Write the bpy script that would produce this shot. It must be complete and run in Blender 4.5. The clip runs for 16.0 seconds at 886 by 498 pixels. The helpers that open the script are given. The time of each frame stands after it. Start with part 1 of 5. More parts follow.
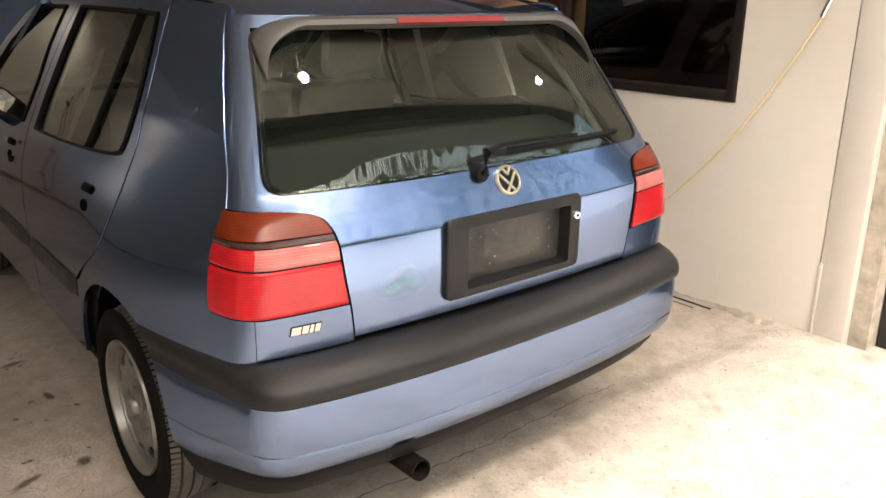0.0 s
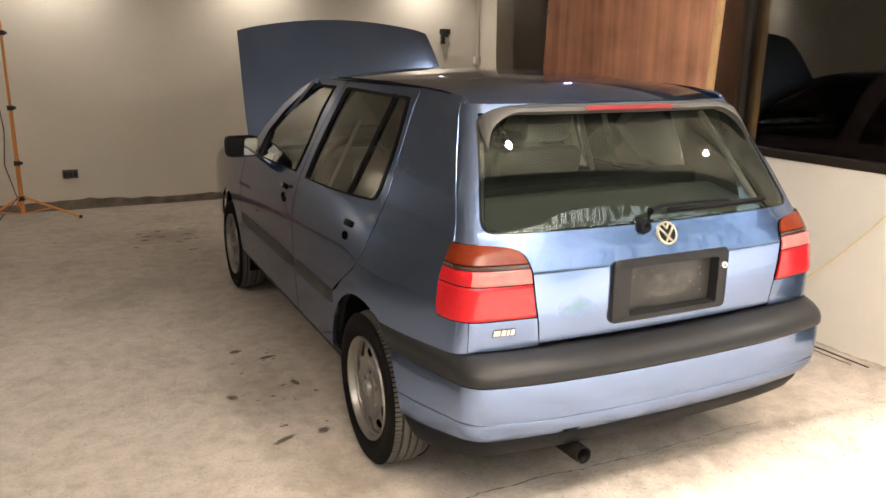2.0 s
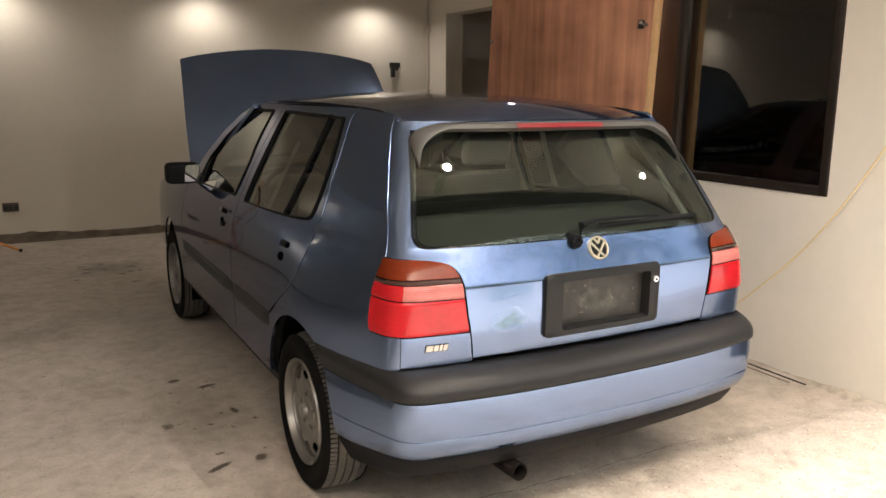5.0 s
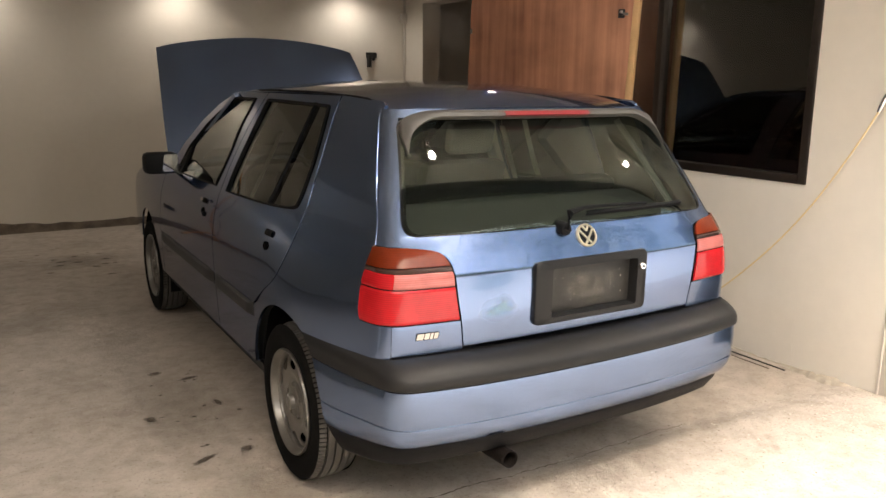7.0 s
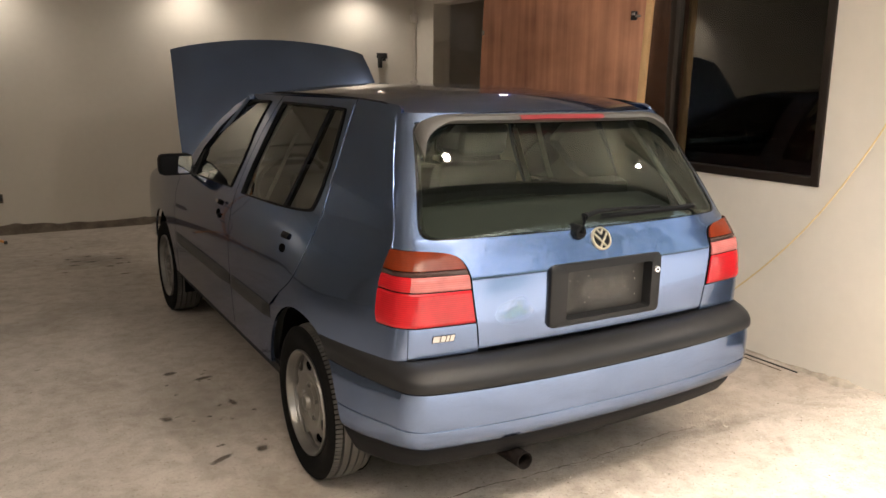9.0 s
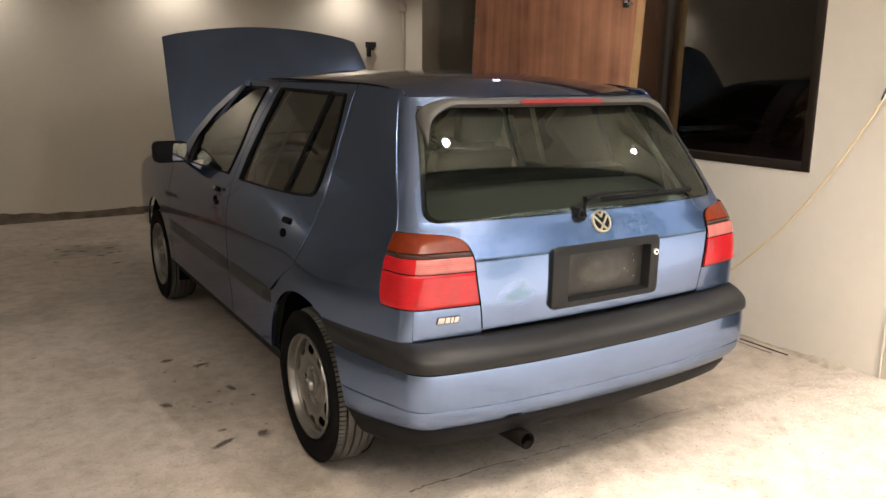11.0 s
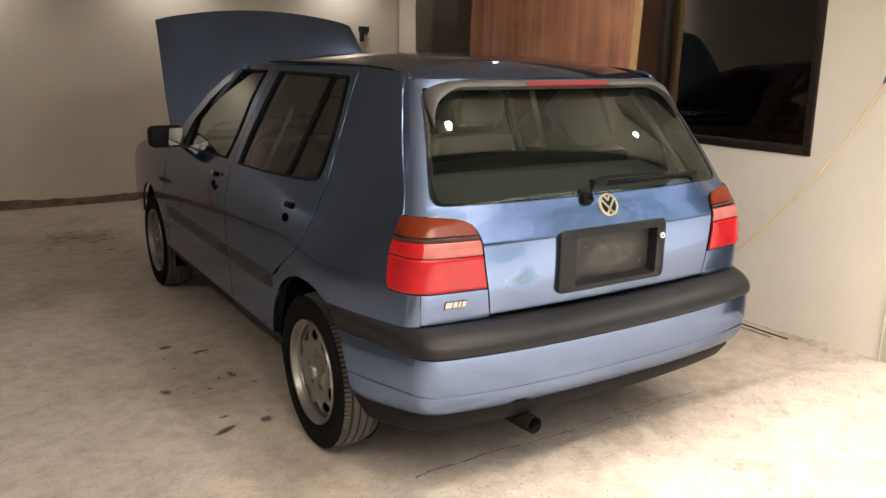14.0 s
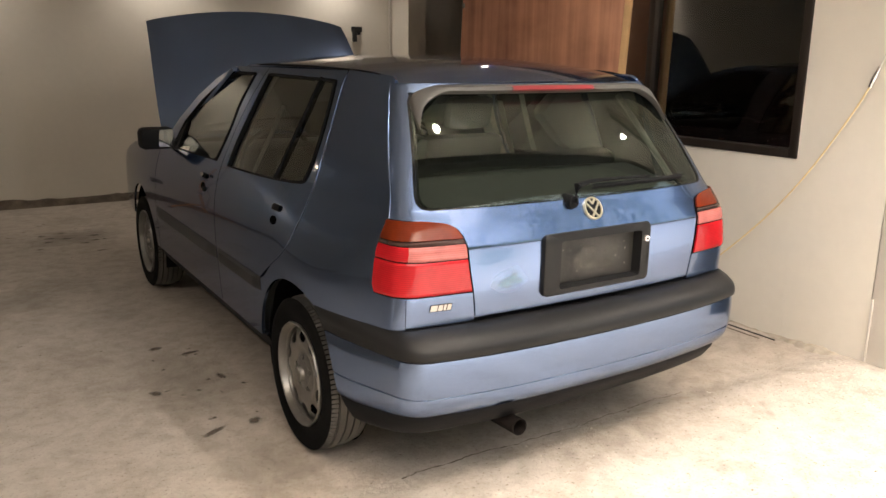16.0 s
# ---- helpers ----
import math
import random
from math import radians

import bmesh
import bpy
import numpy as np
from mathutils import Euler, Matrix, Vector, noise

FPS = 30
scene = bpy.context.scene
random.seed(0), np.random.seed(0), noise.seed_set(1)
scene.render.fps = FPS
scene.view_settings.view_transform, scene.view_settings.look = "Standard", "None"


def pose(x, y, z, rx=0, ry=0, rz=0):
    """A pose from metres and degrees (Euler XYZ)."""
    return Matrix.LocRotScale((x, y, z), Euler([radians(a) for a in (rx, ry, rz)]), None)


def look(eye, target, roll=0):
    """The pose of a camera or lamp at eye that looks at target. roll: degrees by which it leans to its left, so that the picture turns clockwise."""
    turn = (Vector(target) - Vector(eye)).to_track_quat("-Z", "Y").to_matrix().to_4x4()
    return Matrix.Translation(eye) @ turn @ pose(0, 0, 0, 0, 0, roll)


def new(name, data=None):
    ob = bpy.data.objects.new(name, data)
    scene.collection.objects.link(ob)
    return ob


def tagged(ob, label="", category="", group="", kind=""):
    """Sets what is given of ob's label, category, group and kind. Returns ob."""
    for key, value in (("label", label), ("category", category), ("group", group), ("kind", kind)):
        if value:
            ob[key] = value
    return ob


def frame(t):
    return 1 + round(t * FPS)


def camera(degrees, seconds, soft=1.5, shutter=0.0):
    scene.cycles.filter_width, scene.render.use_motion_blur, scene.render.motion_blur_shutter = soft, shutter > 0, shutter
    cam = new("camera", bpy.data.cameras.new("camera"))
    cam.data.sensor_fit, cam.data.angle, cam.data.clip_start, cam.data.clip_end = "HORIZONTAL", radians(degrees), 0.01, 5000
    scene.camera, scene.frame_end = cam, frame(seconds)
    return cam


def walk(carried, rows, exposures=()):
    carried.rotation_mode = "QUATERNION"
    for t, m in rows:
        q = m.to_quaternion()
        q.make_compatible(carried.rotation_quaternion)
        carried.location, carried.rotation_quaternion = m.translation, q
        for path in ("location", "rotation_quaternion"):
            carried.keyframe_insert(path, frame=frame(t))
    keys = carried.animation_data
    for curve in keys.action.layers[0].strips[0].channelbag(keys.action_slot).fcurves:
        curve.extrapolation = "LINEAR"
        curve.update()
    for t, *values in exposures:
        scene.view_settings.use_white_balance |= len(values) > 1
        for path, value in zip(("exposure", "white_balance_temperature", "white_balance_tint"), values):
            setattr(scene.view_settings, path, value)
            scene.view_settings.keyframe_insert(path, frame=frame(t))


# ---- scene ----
from functools import lru_cache

cam = camera(58.6, 16.0)
PATH = [
    (0, (-1.381, -1.379, 1.393), (-0.185, 0.102, 0.78), 0.3),
    (0.5, (-1.485, -1.635, 1.408), (-0.438, -0.056, 0.765), 0.1),
    (1, (-1.565, -1.811, 1.45), (-0.629, -0.167, 0.803), 0.1),
    (1.5, (-1.674, -1.876, 1.503), (-0.813, -0.173, 0.904), 0.2),
    (2, (-1.746, -1.89, 1.511), (-0.909, -0.14, 1.025), 0.4),
    (2.5, (-1.739, -1.89, 1.497), (-0.893, -0.127, 1.078), 0.4),
    (3, (-1.708, -1.915, 1.494), (-0.832, -0.162, 1.093), 0.4),
    (3.5, (-1.679, -1.933, 1.5), (-0.782, -0.188, 1.109), 0.4),
    (4, (-1.674, -1.935, 1.468), (-0.768, -0.195, 1.081), 0.4),
    (6.5, (-1.696, -1.94, 1.435), (-0.707, -0.251, 1.024), 0.5),
    (7, (-1.716, -1.907, 1.431), (-0.722, -0.222, 1.018), 0.5),
    (7.5, (-1.722, -1.895, 1.435), (-0.733, -0.208, 1.018), 0.5),
    (8, (-1.727, -1.88, 1.435), (-0.742, -0.191, 1.019), 0.5),
    (8.5, (-1.747, -1.904, 1.45), (-0.767, -0.211, 1.033), 0.6),
    (9, (-1.747, -1.909, 1.448), (-0.77, -0.214, 1.032), 0.5),
    (11.5, (-1.827, -1.901, 1.419), (-0.807, -0.239, 0.977), 0.5),
    (12, (-1.831, -1.888, 1.413), (-0.801, -0.232, 0.967), 0.5),
    (12.5, (-1.838, -1.865, 1.411), (-0.805, -0.213, 0.959), 0.5),
    (13, (-1.851, -1.859, 1.412), (-0.817, -0.209, 0.957), 0.6),
    (13.5, (-1.85, -1.853, 1.408), (-0.818, -0.203, 0.946), 0.5),
    (14, (-1.849, -1.858, 1.411), (-0.821, -0.207, 0.942), 0.5),
    (14.5, (-1.852, -1.859, 1.414), (-0.826, -0.209, 0.942), 0.5),
    (15, (-1.854, -1.874, 1.422), (-0.828, -0.223, 0.95), 0.6),
    (15.5, (-1.844, -1.892, 1.432), (-0.816, -0.243, 0.961), 0.6),
    (16, (-1.83, -1.887, 1.43), (-0.793, -0.243, 0.958), 0.6),
]
walk(cam, [(t, look(eye, target, roll)) for t, eye, target, roll in PATH], [(0, 1.66, 6350, 12), (1.0, 1.91, 6550, 12), (2.0, 2.07, 6450, 12), (3.0, 1.92, 6400, 12), (4.0, 1.69, 6400, 12), (6.5, 1.56, 6400, 12), (16, 1.54, 6400, 12)])

# ---- light ----
world = bpy.data.worlds.new("hazy_sky")
scene.world = world
world.use_nodes = True
wn = world.node_tree
sky = wn.nodes.new("ShaderNodeTexSky")
sky.sky_type, sky.sun_disc, sky.sun_elevation, sky.sun_rotation = "NISHITA", False, radians(65), radians(197)
sky.dust_density, sky.air_density, sky.ozone_density = 10.0, 2.2, 1.0
wn.nodes["Background"].inputs[1].default_value = 0.15
wn.links.new(sky.outputs[0], wn.nodes["Background"].inputs[0])

sun_data = bpy.data.lights.new("sun", "SUN")
sun_data.energy, sun_data.angle, sun_data.color = 0.9, radians(12), (1.0, 0.95, 0.88)
sun = new("sun", sun_data)
sun.matrix_world = look((-1.1, -3.6, 8), (0, 0, 0))

CEIL = 2.62
WARM = (1.0, 0.89, 0.75)
# rows of ceiling lamps: x, y, watts, aim
SPOTS = [(x, 6.12, 6, (x, 6.25, 0)) for x in (-3.55, -1.72, 0.11, 1.94)]
SPOTS += [(x, -0.35, w, (x, -0.4, 0)) for x, w in ((-0.07, 22), (1.99, 16))]
SPOTS += [(-2.65, 1.83, 31, (-3.35, 1.60, 0)), (1.53, 2.73, 17, (1.53, 2.78, 0))]


# ---- materials ----
def nodes_of(name):
    m = bpy.data.materials.new(name)
    m.use_nodes = True
    return m, m.node_tree, m.node_tree.nodes["Principled BSDF"]


def rgba(c):
    return (*c, 1.0)


def mat(name, color, rough=0.5, metal=0.0, coat=0.0, vary=0.12, scale=6.0, bump=0.0, bump_scale=60.0, spec=0.5, rough_vary=0.0, coat_ior=1.5):
    """A surface with colour variation at two scales and fine relief."""
    m, t, b = nodes_of(name)
    b.inputs["Roughness"].default_value = rough
    b.inputs["Metallic"].default_value = metal
    b.inputs["Coat Weight"].default_value = coat
    b.inputs["Coat Roughness"].default_value = 0.03
    b.inputs["Coat IOR"].default_value = coat_ior
    b.inputs["Specular IOR Level"].default_value = spec
    co = t.nodes.new("ShaderNodeTexCoord")
    big, small = t.nodes.new("ShaderNodeTexNoise"), t.nodes.new("ShaderNodeTexNoise")
    big.inputs["Scale"].default_value, big.inputs["Detail"].default_value = scale, 5
    small.inputs["Scale"].default_value, small.inputs["Detail"].default_value = bump_scale, 6
    add = t.nodes.new("ShaderNodeMath")
    add.operation = "MULTIPLY_ADD"
    add.inputs[1].default_value = 0.35
    ramp = t.nodes.new("ShaderNodeMapRange")
    ramp.inputs["From Min"].default_value, ramp.inputs["From Max"].default_value = 0.35, 1.0
    ramp.inputs["To Min"].default_value, ramp.inputs["To Max"].default_value = 1 - vary, 1 + vary
    mul = t.nodes.new("ShaderNodeVectorMath")
    mul.operation = "SCALE"
    mul.inputs[0].default_value = color
    for n in (big, small):
        t.links.new(co.outputs["Object"], n.inputs["Vector"])
    t.links.new(small.outputs["Fac"], add.inputs[0])
    t.links.new(big.outputs["Fac"], add.inputs[2])
    t.links.new(add.outputs[0], ramp.inputs["Value"])
    t.links.new(ramp.outputs[0], mul.inputs["Scale"])
    t.links.new(mul.outputs[0], b.inputs["Base Color"])
    if rough_vary:
        r2 = t.nodes.new("ShaderNodeMapRange")
        r2.inputs["From Min"].default_value, r2.inputs["From Max"].default_value = 0.3, 0.7
        r2.inputs["To Min"].default_value, r2.inputs["To Max"].default_value = rough - rough_vary, rough + rough_vary
        t.links.new(big.outputs["Fac"], r2.inputs["Value"])
        t.links.new(r2.outputs[0], b.inputs["Roughness"])
    if bump:
        bp = t.nodes.new("ShaderNodeBump")
        bp.inputs["Strength"].default_value, bp.inputs["Distance"].default_value = bump, 0.004
        t.links.new(small.outputs["Fac"], bp.inputs["Height"])
        t.links.new(bp.outputs[0], b.inputs["Normal"])
    return m


def glass(name, tint, gloss_ior=1.45, rough=0.02):
    """A tinted pane: what lies behind it, with a mirror image over it."""
    m, t, b = nodes_of(name)
    t.nodes.remove(b)
    tr, gl, mx, fr = (t.nodes.new("ShaderNode" + k) for k in ("BsdfTransparent", "BsdfGlossy", "MixShader", "Fresnel"))
    tr.inputs[0].default_value = rgba(tint)
    gl.inputs["Color"].default_value = rgba([c / max(tint) for c in tint])
    gl.inputs["Roughness"].default_value = rough
    fr.inputs[0].default_value = gloss_ior
    t.links.new(fr.outputs[0], mx.inputs[0])
    t.links.new(tr.outputs[0], mx.inputs[1])
    t.links.new(gl.outputs[0], mx.inputs[2])
    t.links.new(mx.outputs[0], t.nodes["Material Output"].inputs[0])
    return m


def lens_mat(name, color, coat=0.35, ribs=0.11):
    """Moulded lamp plastic: fine level ribs and cloudy depth in the colour, under a smooth face."""
    m = mat(name, color, rough=0.16, coat=coat, vary=0.22, scale=14, spec=0.3)
    t = m.node_tree
    b = t.nodes["Principled BSDF"]
    co, sep, wave, rng, mul = (t.nodes.new("ShaderNode" + k) for k in ("TexCoord", "SeparateXYZ", "Math", "MapRange", "VectorMath"))
    wide = t.nodes.new("ShaderNodeMath")
    wide.operation, wave.operation, mul.operation = "MULTIPLY", "SINE", "SCALE"
    wide.inputs[1].default_value = 2 * math.pi / 0.0062
    rng.inputs["From Min"].default_value = -1.0
    rng.inputs["To Min"].default_value, rng.inputs["To Max"].default_value = 1 - ribs, 1 + ribs
    base = b.inputs["Base Color"].links[0].from_socket
    t.links.new(co.outputs["Object"], sep.inputs[0])
    t.links.new(sep.outputs["Z"], wide.inputs[0])
    t.links.new(wide.outputs[0], wave.inputs[0])
    t.links.new(wave.outputs[0], rng.inputs["Value"])
    t.links.new(base, mul.inputs[0])
    t.links.new(rng.outputs[0], mul.inputs["Scale"])
    t.links.new(mul.outputs[0], b.inputs["Base Color"])
    return m


def lamp_mat(name, color, strength):
    m, t, b = nodes_of(name)
    b.inputs["Emission Color"].default_value = rgba(color)
    b.inputs["Emission Strength"].default_value = strength
    return m


PAINT = mat("blue_metallic_paint", (0.168, 0.242, 0.420), rough=0.22, metal=0.97, coat=1.0, coat_ior=1.5, vary=0.05, scale=3, bump_scale=900)
PAINT.node_tree.nodes["Principled BSDF"].inputs["Specular Tint"].default_value = (0.0, 0.0, 0.0, 1.0)  # flakes lose their shine at a slant
PAINT.node_tree.nodes["Principled BSDF"].inputs["Specular Tint"].default_value = (0.08, 0.12, 0.20, 1)
TRIM = mat("black_plastic", (0.0085, 0.009, 0.0105), rough=0.55, spec=0.1, vary=0.2, bump=0.15, bump_scale=500)
BUMPER = mat("grained_bumper_plastic", (0.0135, 0.0138, 0.0150), rough=0.42, spec=0.30, vary=0.15, scale=9, bump=0.12, bump_scale=600, rough_vary=0.06)
STRIP = mat("grey_side_moulding", (0.03, 0.03, 0.032), rough=0.5, spec=0.3, vary=0.2, bump_scale=300)
SPOILER = mat("spoiler_plastic", (0.066, 0.062, 0.058), rough=0.55, vary=0.15, bump=0.1, bump_scale=400)
RUBBER = mat("tyre_rubber", (0.006, 0.006, 0.006), rough=0.9, spec=0.1, vary=0.3, bump=0.3, bump_scale=200)
TREAD = mat("tread_rubber", (0.10, 0.095, 0.088), rough=0.95, vary=0.3, bump=0.4, bump_scale=250)
GLAZED = mat("black_glazed_border", (0.004, 0.004, 0.004), rough=0.06, spec=0.6)
STEEL = mat("silver_wheel_paint", (0.23, 0.225, 0.215), rough=0.36, metal=0.75, vary=0.18, scale=12, bump_scale=120)
CHROME = mat("chrome", (0.75, 0.75, 0.75), rough=0.12, metal=1.0, vary=0.05)
GOLD = mat("aged_badge_metal", (0.62, 0.55, 0.40), rough=0.3, metal=0.8, vary=0.1)
# near black: own colour of black parts, and painted shade in gaps and recesses
DARK = mat("black_and_recess_shade", (0.005, 0.005, 0.0055), rough=0.95, spec=0.0)
CLOTH = mat("grey_seat_cloth", (0.024, 0.025, 0.023), rough=0.95, vary=0.3, bump_scale=30)
LINER = mat("pale_headliner", (0.35, 0.33, 0.29), rough=0.9, vary=0.1)
LINING = mat("grey_green_trim", (0.050, 0.052, 0.045), rough=0.8, vary=0.15, bump_scale=60)
BELTING = mat("pale_belt_webbing", (0.15, 0.155, 0.14), rough=0.8, vary=0.1, bump_scale=200)
RUST = mat("rusty_steel", (0.009, 0.007, 0.0065), rough=0.9, spec=0.1, vary=0.5, scale=40, bump=0.5, bump_scale=150)
GLASS_REAR = glass("rear_window_glass", (0.81, 0.90, 0.81), 1.66, 0.0)
GLASS_SIDE = glass("side_window_glass", (0.93, 0.95, 0.89), 1.85, 0.0)
GLASS_FRONT = glass("front_glass", (0.93, 0.95, 0.90), 1.38, 0.0)
GLASS_ROOM = glass("room_window_glass", (0.7, 0.7, 0.68), 2.2)
MIRROR = mat("mirror_silver", (0.85, 0.86, 0.87), rough=0.03, metal=1.0, vary=0.02)
RED = lens_mat("red_lens", (0.46, 0.010, 0.016))
RED_DULL = mat("dull_red_lens", (0.21, 0.016, 0.022), rough=0.3, coat=0.3, vary=0.1)
PINK = lens_mat("pale_reflector_lens", (0.50, 0.16, 0.15))
SMOKED = mat("smoked_lens_strip", (0.05, 0.022, 0.018), rough=0.2, coat=0.3, vary=0.1)
AMBER = lens_mat("amber_lens", (0.15, 0.021, 0.006), 0.12, 0.05)
PLATE = mat("dusty_plate_black", (0.024, 0.023, 0.021), rough=0.45, vary=0.8, scale=11, bump=0.2, bump_scale=200)
WALL = mat("painted_plaster", (0.78, 0.74, 0.67), rough=0.85, vary=0.06, scale=1.2, bump=0.25, bump_scale=18)
SOFFIT = mat("grey_soffit", (0.17, 0.178, 0.155), rough=0.9, vary=0.2, scale=3.0, bump=0.3, bump_scale=30)
SLAB = mat("bare_ceiling_concrete", (0.60, 0.565, 0.51), rough=0.9, vary=0.2, scale=2.0, bump=0.4, bump_scale=30)
WHITE = mat("white_jamb_paint", (0.66, 0.62, 0.57), rough=0.45, vary=0.05, scale=4, bump=0.1)
ROUGH = mat("rough_concrete", (0.42, 0.38, 0.32), rough=0.95, vary=0.4, scale=14, bump=0.9, bump_scale=40)
BROWN = mat("brown_aluminium", (0.028, 0.021, 0.017), rough=0.4, metal=0.4, vary=0.15)
PINE = mat("pine_edge", (0.62, 0.40, 0.20), rough=0.6, vary=0.12, scale=8)
BLACKPAINT = mat("black_steel", (0.02, 0.02, 0.02), rough=0.45, vary=0.2)
DIRT = mat("dark_floor_dirt", (0.15, 0.125, 0.10), rough=0.95, vary=0.4, scale=30)
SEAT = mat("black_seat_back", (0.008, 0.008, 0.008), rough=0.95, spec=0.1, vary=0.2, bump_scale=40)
SHELF = mat("grey_felt", (0.016, 0.017, 0.015), rough=0.95, vary=0.15, scale=15, bump_scale=30)
GRIME = mat("grimy_concrete_edge", (0.17, 0.14, 0.11), rough=0.95, vary=0.6, scale=9, bump=0.8, bump_scale=60)
YELLOW = mat("yellow_hose", (0.74, 0.60, 0.33), rough=0.5, vary=0.15, scale=10)
ORANGE = mat("orange_tube", (0.75, 0.32, 0.09), rough=0.45, vary=0.1)
# dark base colour carries the gloom of the unlit room
UNLIT_ROOM = mat("unlit_room_shade", (0.12, 0.115, 0.11), rough=0.9, vary=0.2, scale=2)
OUTLET = mat("brown_socket_plate", (0.10, 0.075, 0.055), rough=0.4, vary=0.1)


def floor_mat(name, dark, light, smudged, relief):
    """Worn pale concrete: broad clouds, darker smudges, scuffs, grit and pits."""
    m, t, b = nodes_of(name)
    b.inputs["Roughness"].default_value = 0.8
    b.inputs["Specular IOR Level"].default_value = 0.3
    co = t.nodes.new("ShaderNodeTexCoord")

    def noise_of(scale, detail, rough=0.6, distort=0.0):
        n = t.nodes.new("ShaderNodeTexNoise")
        n.inputs["Scale"].default_value, n.inputs["Detail"].default_value = scale, detail
        n.inputs["Roughness"].default_value, n.inputs["Distortion"].default_value = rough, distort
        t.links.new(co.outputs["Object"], n.inputs["Vector"])
        return n

    def ramp_of(n, p0, c0, p1, c1):
        r = t.nodes.new("ShaderNodeValToRGB")
        e = r.color_ramp.elements
        e[0].position, e[1].position, e[0].color, e[1].color = p0, p1, rgba(c0), rgba(c1)
        t.links.new(n.outputs["Fac"], r.inputs[0])
        return r

    def times(a, c, f):
        x = t.nodes.new("ShaderNodeMix")
        x.data_type, x.blend_type = "RGBA", "MULTIPLY"
        x.inputs[0].default_value = f
        t.links.new(a, x.inputs[6])
        t.links.new(c, x.inputs[7])
        return x.outputs[2]

    clouds = ramp_of(noise_of(0.8, 6), 0.32, dark, 0.68, light)
    smudge = ramp_of(noise_of(2.6, 9, 0.68, 0.6), 0.34, (0.50, 0.47, 0.43), 0.50, (1, 1, 1))
    scuff = ramp_of(noise_of(11, 10, 0.7, 0.3), 0.36, (0.66, 0.63, 0.59), 0.58, (1, 1, 1))
    grit = ramp_of(noise_of(75, 6, 0.7), 0.33, (0.38, 0.35, 0.31), 0.43, (1, 1, 1))
    c = times(clouds.outputs[0], smudge.outputs[0], smudged)
    c = times(c, scuff.outputs[0], 0.6)
    c = times(c, grit.outputs[0], 0.75)
    t.links.new(c, b.inputs["Base Color"])
    h1, h2 = noise_of(14, 10, 0.7), noise_of(70, 6, 0.65)
    add = t.nodes.new("ShaderNodeMath")
    add.operation = "MULTIPLY_ADD"
    add.inputs[1].default_value = 0.35
    t.links.new(h2.outputs["Fac"], add.inputs[0])
    t.links.new(h1.outputs["Fac"], add.inputs[2])
    bp = t.nodes.new("ShaderNodeBump")
    bp.inputs["Strength"].default_value, bp.inputs["Distance"].default_value = relief, 0.012
    t.links.new(add.outputs[0], bp.inputs["Height"])
    t.links.new(bp.outputs[0], b.inputs["Normal"])
    return m


def wood_mat():
    """Reddish plywood with upright grain."""
    m, t, b = nodes_of("red_brown_plywood")
    b.inputs["Roughness"].default_value = 0.5
    co, mp = t.nodes.new("ShaderNodeTexCoord"), t.nodes.new("ShaderNodeMapping")
    mp.inputs["Scale"].default_value = (22, 22, 0.9)
    n1, n2 = t.nodes.new("ShaderNodeTexNoise"), t.nodes.new("ShaderNodeTexNoise")
    n1.inputs["Scale"].default_value, n1.inputs["Detail"].default_value = 1.0, 8
    n2.inputs["Scale"].default_value, n2.inputs["Detail"].default_value = 4.5, 5
    rp = t.nodes.new("ShaderNodeValToRGB")
    rp.color_ramp.elements[0].position, rp.color_ramp.elements[1].position = 0.3, 0.72
    rp.color_ramp.elements[0].color, rp.color_ramp.elements[1].color = (0.20, 0.078, 0.045, 1), (0.56, 0.275, 0.165, 1)
    mx = t.nodes.new("ShaderNodeMath")
    mx.operation = "MULTIPLY_ADD"
    mx.inputs[1].default_value = 0.45
    hs = t.nodes.new("ShaderNodeMath")
    hs.operation = "MULTIPLY"
    hs.inputs[1].default_value = 0.6
    t.links.new(co.outputs["Object"], mp.inputs[0])
    t.links.new(mp.outputs[0], n1.inputs["Vector"])
    t.links.new(co.outputs["Object"], n2.inputs["Vector"])
    t.links.new(n1.outputs["Fac"], hs.inputs[0])
    t.links.new(n2.outputs["Fac"], mx.inputs[0])
    t.links.new(hs.outputs[0], mx.inputs[2])
    t.links.new(mx.outputs[0], rp.inputs[0])
    t.links.new(rp.outputs[0], b.inputs["Base Color"])
    return m


